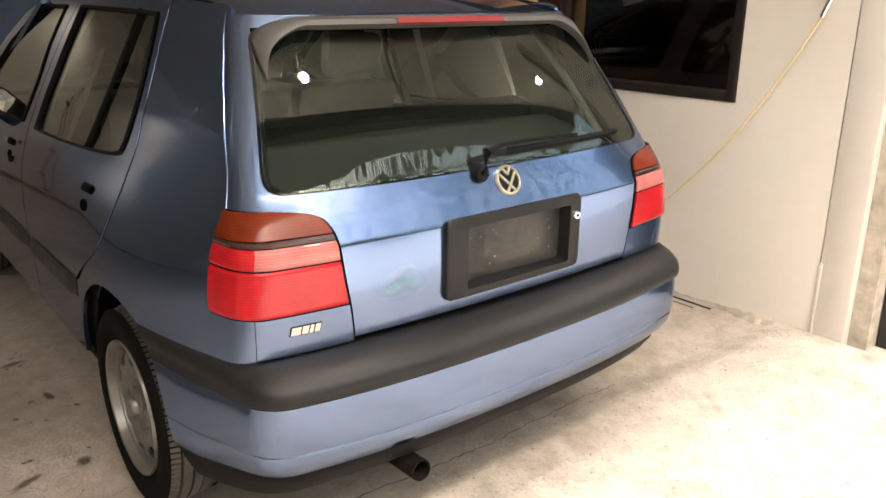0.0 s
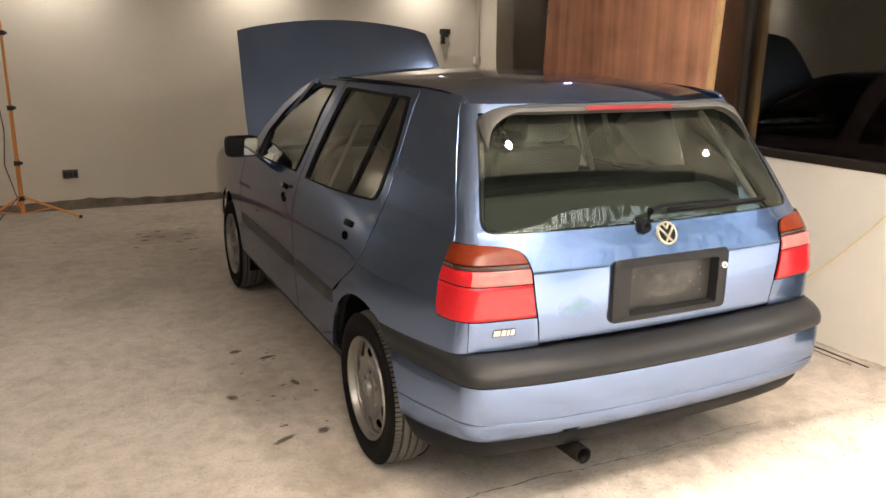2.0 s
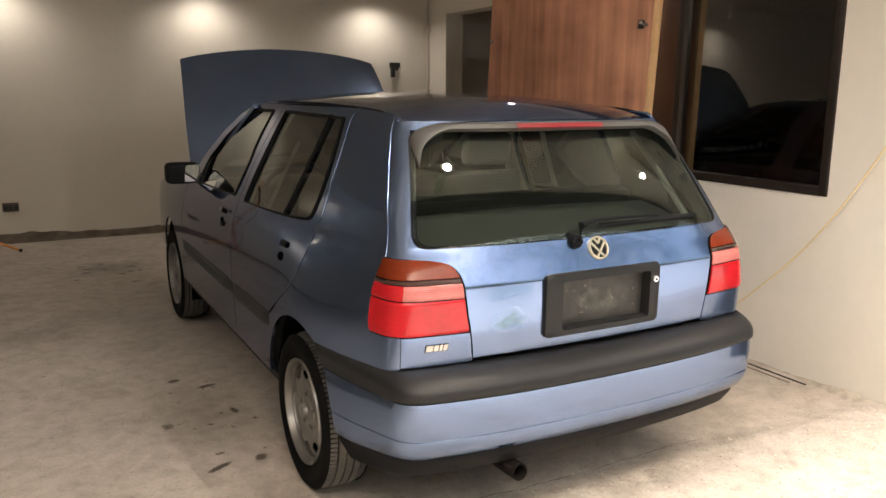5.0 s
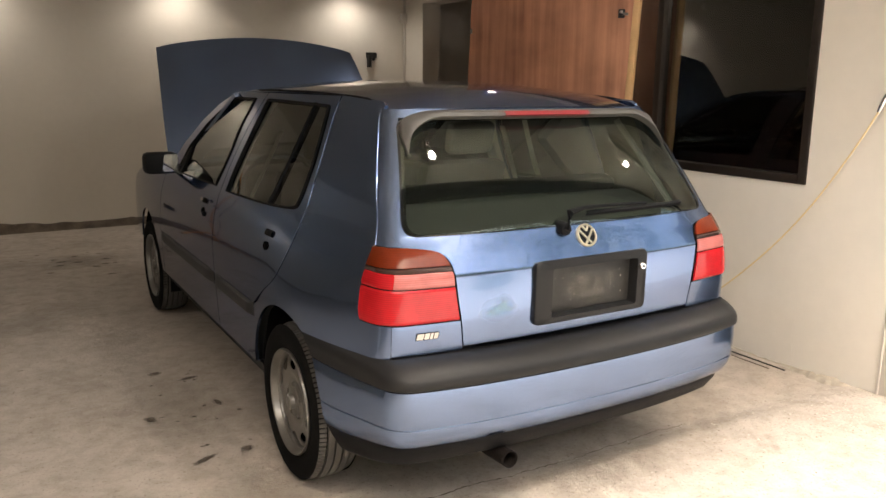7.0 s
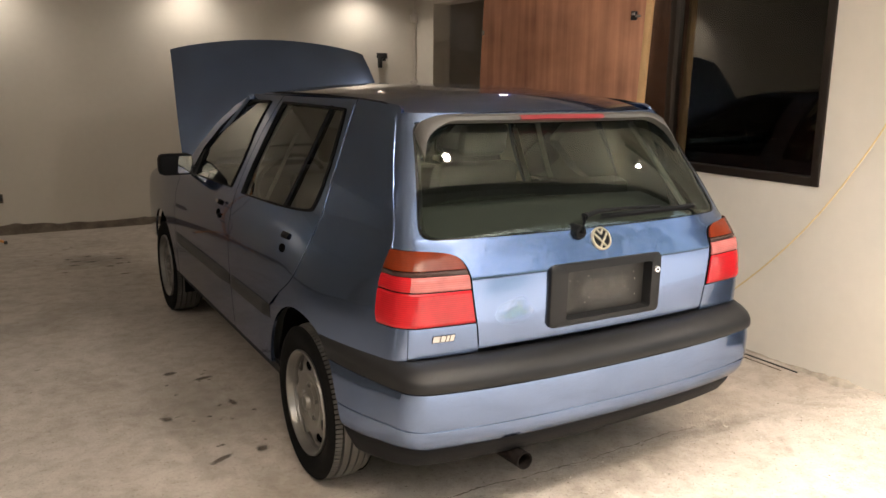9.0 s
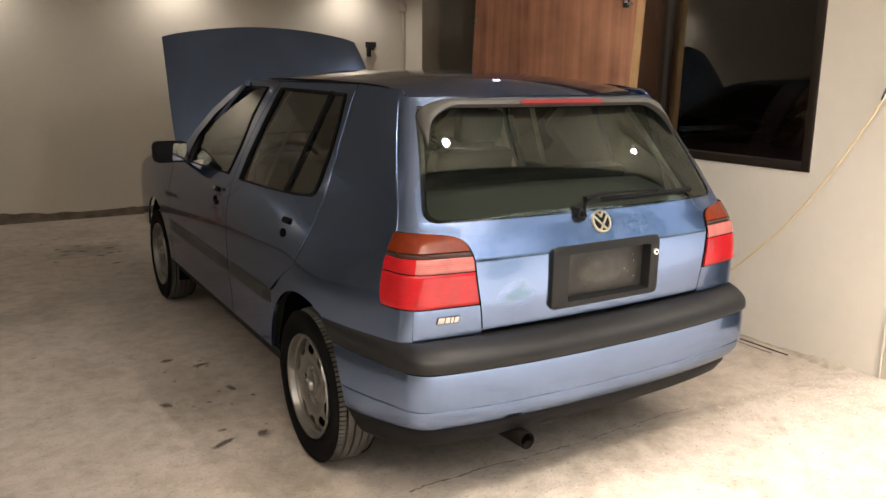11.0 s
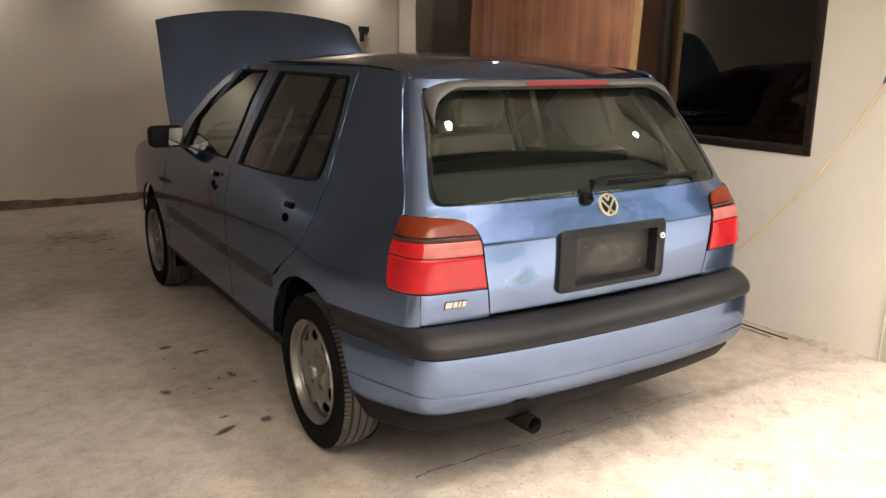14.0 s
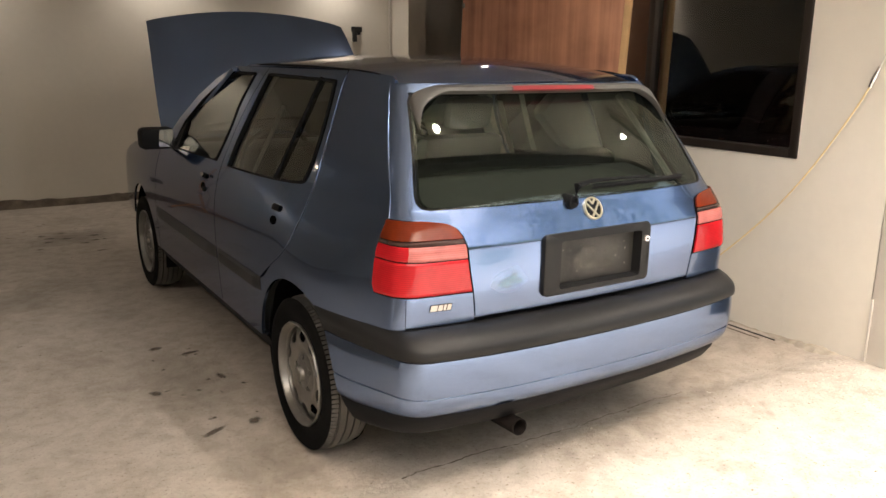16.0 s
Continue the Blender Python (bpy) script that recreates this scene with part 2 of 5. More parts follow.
def stain_mat(name, color, most):
    """Thin dirt, thickest in the middle of each patch, with a ragged edge."""
    m = mat(name, color, rough=0.95, vary=0.4, scale=3)
    t = m.node_tree
    co, n, ln = t.nodes.new("ShaderNodeTexCoord"), t.nodes.new("ShaderNodeTexNoise"), t.nodes.new("ShaderNodeVectorMath")
    info = t.nodes.new("ShaderNodeObjectInfo")
    off, mul, r = t.nodes.new("ShaderNodeVectorMath"), t.nodes.new("ShaderNodeMath"), t.nodes.new("ShaderNodeMapRange")
    n.inputs["Scale"].default_value, n.inputs["Detail"].default_value, n.inputs["Roughness"].default_value = 2.2, 8, 0.75
    ln.operation, off.operation, mul.operation = "LENGTH", "MULTIPLY_ADD", "MULTIPLY_ADD"
    off.inputs[1].default_value = (20, 20, 20)
    mul.inputs[1].default_value = 1.5
    sub = t.nodes.new("ShaderNodeMath")
    sub.operation = "SUBTRACT"
    r.inputs["From Min"].default_value, r.inputs["From Max"].default_value = -0.15, 0.55
    r.inputs["To Min"].default_value, r.inputs["To Max"].default_value = 0.0, most
    t.links.new(co.outputs["Object"], ln.inputs[0])
    t.links.new(info.outputs["Random"], off.inputs[0])
    t.links.new(co.outputs["Object"], off.inputs[2])
    t.links.new(off.outputs[0], n.inputs["Vector"])
    t.links.new(n.outputs["Fac"], mul.inputs[0])
    mul.inputs[2].default_value = 0.0
    t.links.new(mul.outputs[0], sub.inputs[0])
    t.links.new(ln.outputs["Value"], sub.inputs[1])
    t.links.new(sub.outputs[0], r.inputs["Value"])
    t.links.new(r.outputs[0], t.nodes["Principled BSDF"].inputs["Alpha"])
    return m


FLOOR = floor_mat("worn_concrete_floor", (0.445, 0.398, 0.35), (0.54, 0.49, 0.438), 0.32, 0.8)
SCREED = floor_mat("rough_sandy_screed", (0.44, 0.395, 0.345), (0.55, 0.515, 0.47), 0.55, 1.0)
WOOD, STAIN = wood_mat(), stain_mat("floor_dirt", (0.13, 0.105, 0.08), 0.95)
FAINT = stain_mat("faint_floor_dirt", (0.22, 0.19, 0.155), 0.22)
TEAL_FILM = stain_mat("dried_smear", (0.22, 0.42, 0.52), 0.42)
DUST = mat("pale_dust", (0.34, 0.32, 0.28), rough=0.9, vary=0.2, scale=30)
APRON = mat("pale_drive_concrete", (0.80, 0.78, 0.74), rough=0.9, vary=0.12, scale=1.5, bump=0.5, bump_scale=40)


# ---- building helpers ----
def mesh_of(bm, name, material, angle=40, smooth=True):
    bmesh.ops.recalc_face_normals(bm, faces=bm.faces)
    me = bpy.data.meshes.new(name)
    bm.to_mesh(me)
    bm.free()
    if smooth:
        for p in me.polygons:
            p.use_smooth = True
        me.set_sharp_from_angle(angle=radians(angle))
    me.materials.append(material)
    return me


def thing(name, bm, material, label="", category="", group="", kind="", angle=40):
    return tagged(new(name, mesh_of(bm, name, material, angle)), label, category, group, kind)


def world_of(ob):
    if not ob.parent:
        return ob.matrix_basis.copy()
    return world_of(ob.parent) @ ob.matrix_parent_inverse @ ob.matrix_basis


def part(name, bm, material, parent, label="", angle=40):
    ob = new(name, mesh_of(bm, name, material, angle))
    ob.parent = parent
    m = world_of(parent)
    ob.matrix_parent_inverse = m.inverted()
    return tagged(ob, label)


def empty(name, at, label="", category="", group="", kind=""):
    ob = new(name)
    ob.location = at
    return tagged(ob, label, category, group, kind)


def grid(bm, rows, closed=False):
    """Quads between rows of points."""
    vs = [[bm.verts.new(p) for p in row] for row in rows]
    for a, b in zip(vs, vs[1:]):
        n = len(a)
        for k in range(n if closed else n - 1):
            q = [a[k], a[(k + 1) % n], b[(k + 1) % n], b[k]]
            if len({v.co.to_tuple(6) for v in q}) > 2:
                bm.faces.new(q)
    return vs


def solid(bm, thick):
    """Gives a sheet a thickness."""
    bmesh.ops.recalc_face_normals(bm, faces=bm.faces)
    bmesh.ops.solidify(bm, geom=bm.faces[:], thickness=thick)
    return bm


def box(bm, x0, x1, y0, y1, z0, z1, bevel=0.0, m=None):
    r = bmesh.ops.create_cube(bm, size=1.0)
    vs = r["verts"]
    for v in vs:
        v.co = Vector(((x0 + x1) / 2 + v.co.x * (x1 - x0), (y0 + y1) / 2 + v.co.y * (y1 - y0), (z0 + z1) / 2 + v.co.z * (z1 - z0)))
    if bevel:
        es = list({e for v in vs for e in v.link_edges})
        r = bmesh.ops.bevel(bm, geom=es, offset=bevel, segments=2, affect="EDGES", profile=0.5)
        vs = list({v for f in r["faces"] for v in f.verts} | {v for v in vs if v.is_valid})
    if m is not None:
        for v in vs:
            v.co = m @ v.co
    return bm


def boxed(*a, **k):
    return box(bmesh.new(), *a, **k)


def lathe(bm, prof, axis_at, n=48, axis="x"):
    """Turns (radius, along) points about an axis parallel to x, y or z."""
    rows = []
    c = Vector(axis_at)
    for r, a in prof:
        row = []
        for k in range(n):
            t = 2 * math.pi * k / n
            u, v = r * math.cos(t), r * math.sin(t)
            row.append(c + Vector({"x": (a, u, v), "y": (u, a, v), "z": (u, v, a)}[axis]))
        rows.append(row)
    grid(bm, rows, closed=True)
    return bm


def tube(bm, pts, r, n=10):
    """A round bar along points."""
    pts = [Vector(p) for p in pts]
    rows = []
    for k, p in enumerate(pts):
        d = (pts[min(k + 1, len(pts) - 1)] - pts[max(k - 1, 0)]).normalized()
        u = d.cross(Vector((0, 0, 1)) if abs(d.z) < 0.9 else Vector((1, 0, 0))).normalized()
        w = d.cross(u)
        rr = r[k] if isinstance(r, (list, tuple)) else r
        rows.append([p + rr * (u * math.cos(2 * math.pi * j / n) + w * math.sin(2 * math.pi * j / n)) for j in range(n)])
    vs = grid(bm, rows, closed=True)
    bm.faces.new(vs[0])
    bm.faces.new(vs[-1])
    return bm


def lerp(a, b, t):
    return a + (b - a) * t


def spread(a, b, n):
    return [lerp(a, b, k / n) for k in range(n + 1)]


def table(z, pairs):
    """A smooth curve through (z, value) pairs."""
    if z <= pairs[0][0]:
        return pairs[0][1]
    for k in range(len(pairs) - 1):
        (z0, v0), (z1, v1) = pairs[k], pairs[k + 1]
        if z <= z1:
            t = (z - z0) / (z1 - z0)
            zm, vm = pairs[k - 1] if k else (2 * z0 - z1, 2 * v0 - v1)
            zp, vp = pairs[k + 2] if k + 2 < len(pairs) else (2 * z1 - z0, 2 * v1 - v0)
            m0 = (v1 - vm) / (z1 - zm) * (z1 - z0)
            m1 = (vp - v0) / (zp - z0) * (z1 - z0)
            return (2 * t**3 - 3 * t**2 + 1) * v0 + (t**3 - 2 * t**2 + t) * m0 + (-2 * t**3 + 3 * t**2) * v1 + (t**3 - t**2) * m1
    return pairs[-1][1]


# ---- the room ----
WX, BY = 1.80, 6.45          # near side wall, back wall
LX, JOG, DX = -7.0, 3.05, 2.68  # far side wall, step in the side wall, deeper side wall


def slab(name, x0, x1, y0, y1, z0, z1, material, label, category, kind="structure"):
    return thing(name, boxed(x0, x1, y0, y1, z0, z1), material, label, category, kind=kind)


def build_floor():
    bm = bmesh.new()
    n = 90
    rows = []
    for j in range(n + 1):
        y = -40 + 60 * (j / n)
        rows.append([(-30 + 60 * (k / n), y, 0.0) for k in range(n + 1)])
    grid(bm, rows)
    thing("floor", bm, FLOOR, "worn pale grey concrete garage floor with stains", "floor", kind="structure")


build_floor()


def screed_z(x, y):
    """Height of the rough screed at the mouth: it falls to the floor inside along a soft edge."""
    f = max(0.0, min(1.0, (0.285 + 0.012 * math.sin(3.1 * x) - y) / 0.15))
    return 0.0004 + 0.024 * f * f * (3 - 2 * f) + 0.0015 * f * noise.noise((x * 6, y * 6, 0.3)) + 0.0008 * f * noise.noise((x * 21, y * 21, 1.7))


def build_screed():
    bm = bmesh.new()
    ys = spread(-1.69, -0.2, 30)[:-1] + spread(-0.2, 0.30, 40)
    grid(bm, [[(x, y, screed_z(x, y)) for x in spread(-2.49, 1.795, 110)] for y in ys])
    thing("floor_screed", bm, SCREED, "rough sandy screed at the garage mouth", "floor", kind="structure")


build_screed()
thing("pavement", boxed(-2.5, 12, -30, -1.7, -0.05, 0.008, bevel=0.006), APRON, "pale concrete drive before the garage", "pavement", kind="structure")


def wall_with_holes(name, plane, at, thick, a0, a1, z0, z1, holes, material, label):
    """A wall along x or y, with rectangular openings (a0, a1, z0, z1) through it."""
    bm = bmesh.new()
    cuts = sorted({a0, a1, *[h[0] for h in holes], *[h[1] for h in holes]})
    levels = sorted({z0, z1, *[h[2] for h in holes], *[h[3] for h in holes]})
    for p, q in zip(cuts, cuts[1:]):
        for lo, hi in zip(levels, levels[1:]):
            if any(h[0] <= p and q <= h[1] and h[2] <= lo and hi <= h[3] for h in holes):
                continue
            if plane == "x":
                box(bm, at, at + thick, p, q, lo, hi)
            else:
                box(bm, p, q, at, at + thick, lo, hi)
    bmesh.ops.remove_doubles(bm, verts=bm.verts[:], dist=1e-5)
    return thing(name, bm, material, label, "wall", kind="structure", angle=20)


MULL = 1.55
WIN = (0.53, 2.75, 0.95, 2.45)
wall_with_holes("wall_east", "x", WX, 0.22, 0.06, JOG, 0, CEIL, [WIN], WALL, "pale plastered garage wall beside the car")
slab("wall_step", WX, DX + 0.22, JOG, JOG + 0.12, 0, CEIL, WALL, "pale plastered return of the garage wall", "wall")
DOORWAY = (4.9, 6.03, 0.0, 2.28)
wall_with_holes("wall_east_deep", "x", DX, 0.22, JOG + 0.12, BY, 0, CEIL, [DOORWAY], WALL, "pale plastered wall with an open dark doorway")
slab("wall_back", LX, WX + 2.75, BY, BY + 0.2, 0, CEIL, WALL, "pale plastered back wall lit by ceiling spots", "wall")
slab("wall_west", LX - 0.2, LX, -0.02, BY + 0.2, 0, CEIL, WALL, "pale plastered side wall of the garage", "wall")
slab("ceiling_edge", LX - 0.2, 3.05, -1.12, -0.86, CEIL, CEIL + 0.15, SOFFIT, "grey soffit over the garage mouth", "ceiling")
slab("roller_door_housing", LX - 0.2, 3.05, -0.86, -0.74, CEIL - 0.03, CEIL + 0.15, BLACKPAINT, "dark roller door box under the ceiling", "garage door")
slab("ceiling", LX - 0.2, DX + 2.4, -0.74, BY + 0.2, CEIL, CEIL + 0.15, SLAB, "bare grey concrete ceiling", "ceiling")
# unseen slab, added to keep sky light off the car's left side
slab("drive_light_blocker", -2.75, -2.5, -7.0, -0.02, 0, 2.55, ROUGH, "added unseen rough slab that blocks light from the left", "wall")
slab("wall_south", LX, -2.5, -0.02, 0.18, 0, CEIL, WALL, "plastered front wall beside the garage mouth", "wall")


def build_foot():
    """A rough strip of bare concrete along the foot of the back wall."""
    random.seed(31)
    bm = bmesh.new()
    rows = []
    h = 0.07
    for k in range(241):
        x = lerp(LX, DX, k / 240)
        h = max(0.05, min(0.10, h + random.gauss(0, 0.004)))
        d = 0.018 + random.uniform(0, 0.008)
        rows.append([(x, BY - d - 0.012, 0), (x, BY - d - random.uniform(0, 0.006), h * 0.5), (x, BY - d + 0.004, h), (x, BY, h + 0.004)])
    grid(bm, rows)
    thing("baseboard", bm, GRIME, "rough unpainted strip of concrete at the foot of the back wall", "baseboard", kind="structure")


build_foot()
# rooms behind the window and the doorway, their lack of light put into a dark wall colour
slab("room_wall_1", WX + 2.6, WX + 2.75, -0.02, BY + 0.2, 0, CEIL, UNLIT_ROOM, "dark wall of the unlit room behind the window", "wall")
slab("room_wall_2", WX + 0.22, WX + 2.6, -0.17, -0.02, 0, CEIL, UNLIT_ROOM, "dark end wall of the unlit room", "wall")
slab("room_wall_3", DX + 0.22, WX + 2.6, 3.6, 3.72, 0, CEIL, UNLIT_ROOM, "dark partition of the unlit room", "wall")


def build_window():
    y0, y1, z0, z1 = WIN
    w = empty("window_1", (WX, (y0 + y1) / 2, z0), "large dark window with a brown aluminium frame", "window", kind="structure")
    t = 0.045
    f = bmesh.new()
    for a in ((y0, y0 + t, z0, z1), (y1 - t, y1, z0, z1), (y0 + t, y1 - t, z0, z0 + t), (y0 + t, y1 - t, z1 - t, z1)):
        box(f, WX - 0.012, WX + 0.09, *a, bevel=0.004)
    part("window_frame", f, BROWN, w)
    part("mullion", boxed(WX - 0.004, WX + 0.06, MULL, MULL + 0.045, z0 + t, z1 - t, bevel=0.003), BROWN, w)
    for a, b in ((y0 + t, MULL), (MULL + 0.045, y1 - t)):
        p = part("pane", boxed(WX + 0.03, WX + 0.036, a, b, z0 + t, z1 - t), GLASS_ROOM, w)
        p.visible_shadow = False


build_window()

# ---- the car ----
# half width at the doors, rear face on the centre line, bow of the rear, taper of the sides and where it starts, reach of the rounded corner
WT = [(0.15, 0.80), (0.30, 0.832), (0.45, 0.843), (0.62, 0.847), (0.74, 0.841), (0.82, 0.828), (0.88, 0.810), (0.94, 0.787), (0.98, 0.768), (1.06, 0.733), (1.15, 0.692), (1.25, 0.648), (1.34, 0.608), (1.385, 0.586), (1.45, 0.55)]
RT = [(0.20, 0.10), (0.40, 0.06), (0.62, 0.040), (0.70, 0.0325), (0.78, 0.030), (0.850, 0.0302), (0.861, 0.0308), (0.867, 0.0325), (0.875, 0.0365), (0.89, 0.0442), (0.93, 0.0645), (0.972, 0.0880), (1.00, 0.106), (1.15, 0.205), (1.30, 0.316), (1.40, 0.40)]
BOWT = [(0.60, 0.048), (0.74, 0.050), (0.90, 0.064), (0.97, 0.082), (1.10, 0.090), (1.40, 0.090)]
TAPER = [(0.60, 0.079), (0.74, 0.079), (0.95, 0.077), (1.10, 0.066), (1.40, 0.065)]
FROM = [(0.70, 0.75), (0.85, 0.95), (0.95, 1.35), (1.05, 1.6), (1.40, 1.6)]
ROUND = [(0.60, 0.060), (0.90, 0.060), (1.00, 0.048), (1.40, 0.042)]


@lru_cache(maxsize=None)
def plan(w, r, bow, taper, start, reach):
    """Half a plan outline: the end of the rear, the corner's control point, the start of the side."""
    def rear(x):
        u = x / 0.7
        return r + bow * u * u * (0.6 + 0.4 * u * u)

    def side(y):
        return w - taper * (max(0.0, start - y) / (start - 0.2)) ** 1.7

    y = r + bow
    for _ in range(12):
        x = side(y)
        y = rear(x)
    ax, by = x - reach, y + reach * 1.15
    ay, bx = rear(ax), side(by)
    sa = (rear(ax + 1e-4) - rear(ax - 1e-4)) / 2e-4
    sb = (side(by + 1e-4) - side(by - 1e-4)) / 2e-4
    cx = (bx + sb * (ay - sa * ax - by)) / (1 - sa * sb)
    return rear, side, (ax, ay), (cx, ay + sa * (cx - ax)), (bx, by)


def outline(q, shape):
    """A point of the left half of a plan: q 0..1 along the rear, 1..2 round the corner, from 2 on along the side, in metres."""
    rear, side, a, c, b = plan(*shape)
    if q <= 1:
        return -q * a[0], rear(q * a[0])
    if q <= 2:
        t = q - 1
        f = ((1 - t) ** 2, 2 * t * (1 - t), t * t)
        return -(f[0] * a[0] + f[1] * c[0] + f[2] * b[0]), f[0] * a[1] + f[1] * c[1] + f[2] * b[1]
    y = b[1] + q - 2
    return -(side(y) - 0.055 * max(0.0, y - 2.9) ** 2), y


@lru_cache(maxsize=None)
def shape_at(z):
    return tuple(table(z, t) for t in (WT, RT, BOWT, TAPER, FROM, ROUND))


def shell(q, z):
    """The car's left half outline at height z."""
    return outline(q, shape_at(z))


def skin(q, z, off=0.0):
    x, y = shell(q, z)
    if off:
        e = 0.004
        x0, y0 = shell(max(q - e, 0), z)
        x1, y1 = shell(q + e, z)
        x2, y2 = shell(q, z + e)
        x3, y3 = shell(q, z - e)
        n = Vector((x1 - x0, y1 - y0, 0)).cross(Vector((x2 - x3, y2 - y3, 2 * e)))
        n.normalize()
        if n.x > 0.02 or (abs(n.x) <= 0.02 and n.y > 0):
            n = -n
        return Vector((x, y, z)) + n * off
    return Vector((x, y, z))


def q_where(value, z, axis):
    """The q at which the outline reaches |x| (axis 0) or y (axis 1)."""
    shape = shape_at(z)
    a, b = plan(*shape)[2], plan(*shape)[4]
    if axis == 0 and value <= a[0]:
        return value / a[0]
    if axis == 1 and value >= b[1]:
        return 2 + value - b[1]
    lo, hi = (1.0, 2.5) if axis == 0 else (0.0, 2.0)
    for _ in range(34):
        q = (lo + hi) / 2
        lo, hi = (q, hi) if abs(outline(q, shape)[axis]) < value else (lo, q)
    return lo


def q_of_x(x, z):
    return q_where(abs(x), z, 0)


def q_of_y(y, z):
    return q_where(y, z, 1)


def on_rear(x, z, off=0.0):
    p = skin(q_of_x(x, z), z, off)
    return Vector((-p.x if x > 0 else p.x, p.y, p.z))


def on_side(y, z, off=0.0):
    return skin(q_of_y(y, z), z, off)


def flip(p):
    return Vector((-p.x, p.y, p.z))


car = empty("car", (0, 2.0, 0), "blue metallic five-door hatchback with its bonnet open", "car")


def panel(name, rows, thick=0.012, material=PAINT, parent=None, label="", both=True):
    """A sheet-metal panel of the left side, and its mirror image."""
    made = []
    for s in (1, -1) if both else (1,):
        bm = bmesh.new()
        grid(bm, [[p if s > 0 else flip(p) for p in row] for row in rows])
        solid(bm, thick)
        made.append(part(name, bm, material, parent or car, label))
    return made


def poly(corners, per):
    """Points along a closed polygon, per side."""
    out = []
    for k, c in enumerate(corners):
        d = corners[(k + 1) % len(corners)]
        out += [(lerp(c[0], d[0], j / per), lerp(c[1], d[1], j / per)) for j in range(per)]
    return out


def rounded(corners, radii, per=6):
    """A polygon with rounded corners, as a loop of points, all corners with the same number of points."""
    out = []
    n = len(corners)
    for k in range(n):
        p, c, d = (Vector(corners[i % n]) for i in (k - 1, k, k + 1))
        r = radii[k] if isinstance(radii, (list, tuple)) else radii
        a, b = c + (p - c).normalized() * r, c + (d - c).normalized() * r
        for j in range(per + 1):
            t = j / per
            out.append(tuple((1 - t) ** 2 * a + 2 * t * (1 - t) * c + t * t * b))
    return out


def dense(loop, step=0.04):
    out = []
    for k, a in enumerate(loop):
        b = loop[(k + 1) % len(loop)]
        m = max(1, int(math.hypot(a[0] - b[0], a[1] - b[1]) / step))
        out += [(lerp(a[0], b[0], j / m), lerp(a[1], b[1], j / m)) for j in range(m)]
    return out


def fill_loop(bm, loop, place, rings=8):
    """Fills a loop (2D) with rings towards its middle, placed on a surface."""
    c = (sum(p[0] for p in loop) / len(loop), sum(p[1] for p in loop) / len(loop))
    rows = [[place(lerp(p[0], c[0], k / rings), lerp(p[1], c[1], k / rings)) for p in loop] for k in range(rings)]
    vs = grid(bm, rows, closed=True)
    m = bm.verts.new(place(*c))
    last = vs[-1]
    for k in range(len(last)):
        bm.faces.new((last[k], last[(k + 1) % len(last)], m))
    return bm


# seams of the side, y at height z
def seam_rear_door(z):
    return table(z, [(0.57, 1.035), (0.612, 0.975), (0.66, 0.897), (0.745, 0.760), (0.85, 0.698), (0.97, 0.706), (1.03, 0.714), (1.12, 0.734), (1.215, 0.752), (1.31, 0.770), (1.39, 0.775)])


def seam_mid(z):
    return table(z, [(0.3, 1.572), (0.51, 1.58), (0.80, 1.625), (0.95, 1.655), (1.10, 1.648), (1.21, 1.618), (1.33, 1.552), (1.39, 1.51)])


def lamp_edge(z):
    """The outer edge of the tail light, as q."""
    return q_of_y(table(z, [(0.72, 0.197), (0.75, 0.207), (0.80, 0.212), (0.85, 0.217), (0.90, 0.216), (0.93, 0.211), (0.95, 0.206)]), z)


def lamp_inner(z):
    """The tail light's edge against the tailgate, as x."""
    return table(z, [(0.63, 0.484), (0.715, 0.495), (0.78, 0.506), (0.845, 0.514), (0.89, 0.519), (0.91, 0.527), (0.925, 0.541), (0.934, 0.566), (0.940, 0.61), (0.945, 0.668), (0.9495, 0.704)])


def seam_gate(z):
    """The line between tailgate and quarter panel, as q."""
    return q_of_y(table(z, [(0.947, 0.206), (0.98, 0.222), (1.025, 0.245), (1.081, 0.284), (1.138, 0.324), (1.195, 0.366), (1.255, 0.406), (1.316, 0.446), (1.36, 0.462)]), z)


LAMP_ZS = [0.7225, 0.726, 0.732, 0.75, 0.77, 0.79, 0.81, 0.83, 0.85, 0.87, 0.885, 0.90, 0.912, 0.921, 0.928, 0.933, 0.937, 0.940, 0.943, 0.9455, 0.9475, 0.949]
LAMP_X = 0.713  # upright joint under the lamp


ARCHES = ((0.698, 0.292, 0.355), (3.192, 0.292, 0.362))


def arch(y, low):
    z = low
    for cy, cz, r in ARCHES:
        if abs(y - cy) < r:
            z = max(z, cz + math.sqrt(r * r - (y - cy) ** 2))
    return z


SILL = 0.288
# quarter panel, from the tailgate seam to the rear door, and down round the wheel arch
rows = []
for z in LAMP_ZS + spread(0.962, 1.385, 26):
    q0, q1 = (lamp_edge(z) + 0.004 if z < 0.95 else seam_gate(z) + 0.0015), q_of_y(seam_rear_door(z) - 0.003, z)
    rows.append([skin(lerp(q0, q1, k / 18), z - 0.028 * max(0, (z - 1.2) / 0.185) * (1 - k / 18)) for k in range(19)])
quarter = panel("quarter_panel", rows)
panel("quarter_side", [[on_side(lerp(0.346, seam_rear_door(z) - 0.003, k / 16), z) for k in range(17)] for z in spread(0.655, 0.7225, 4)])
rows = []
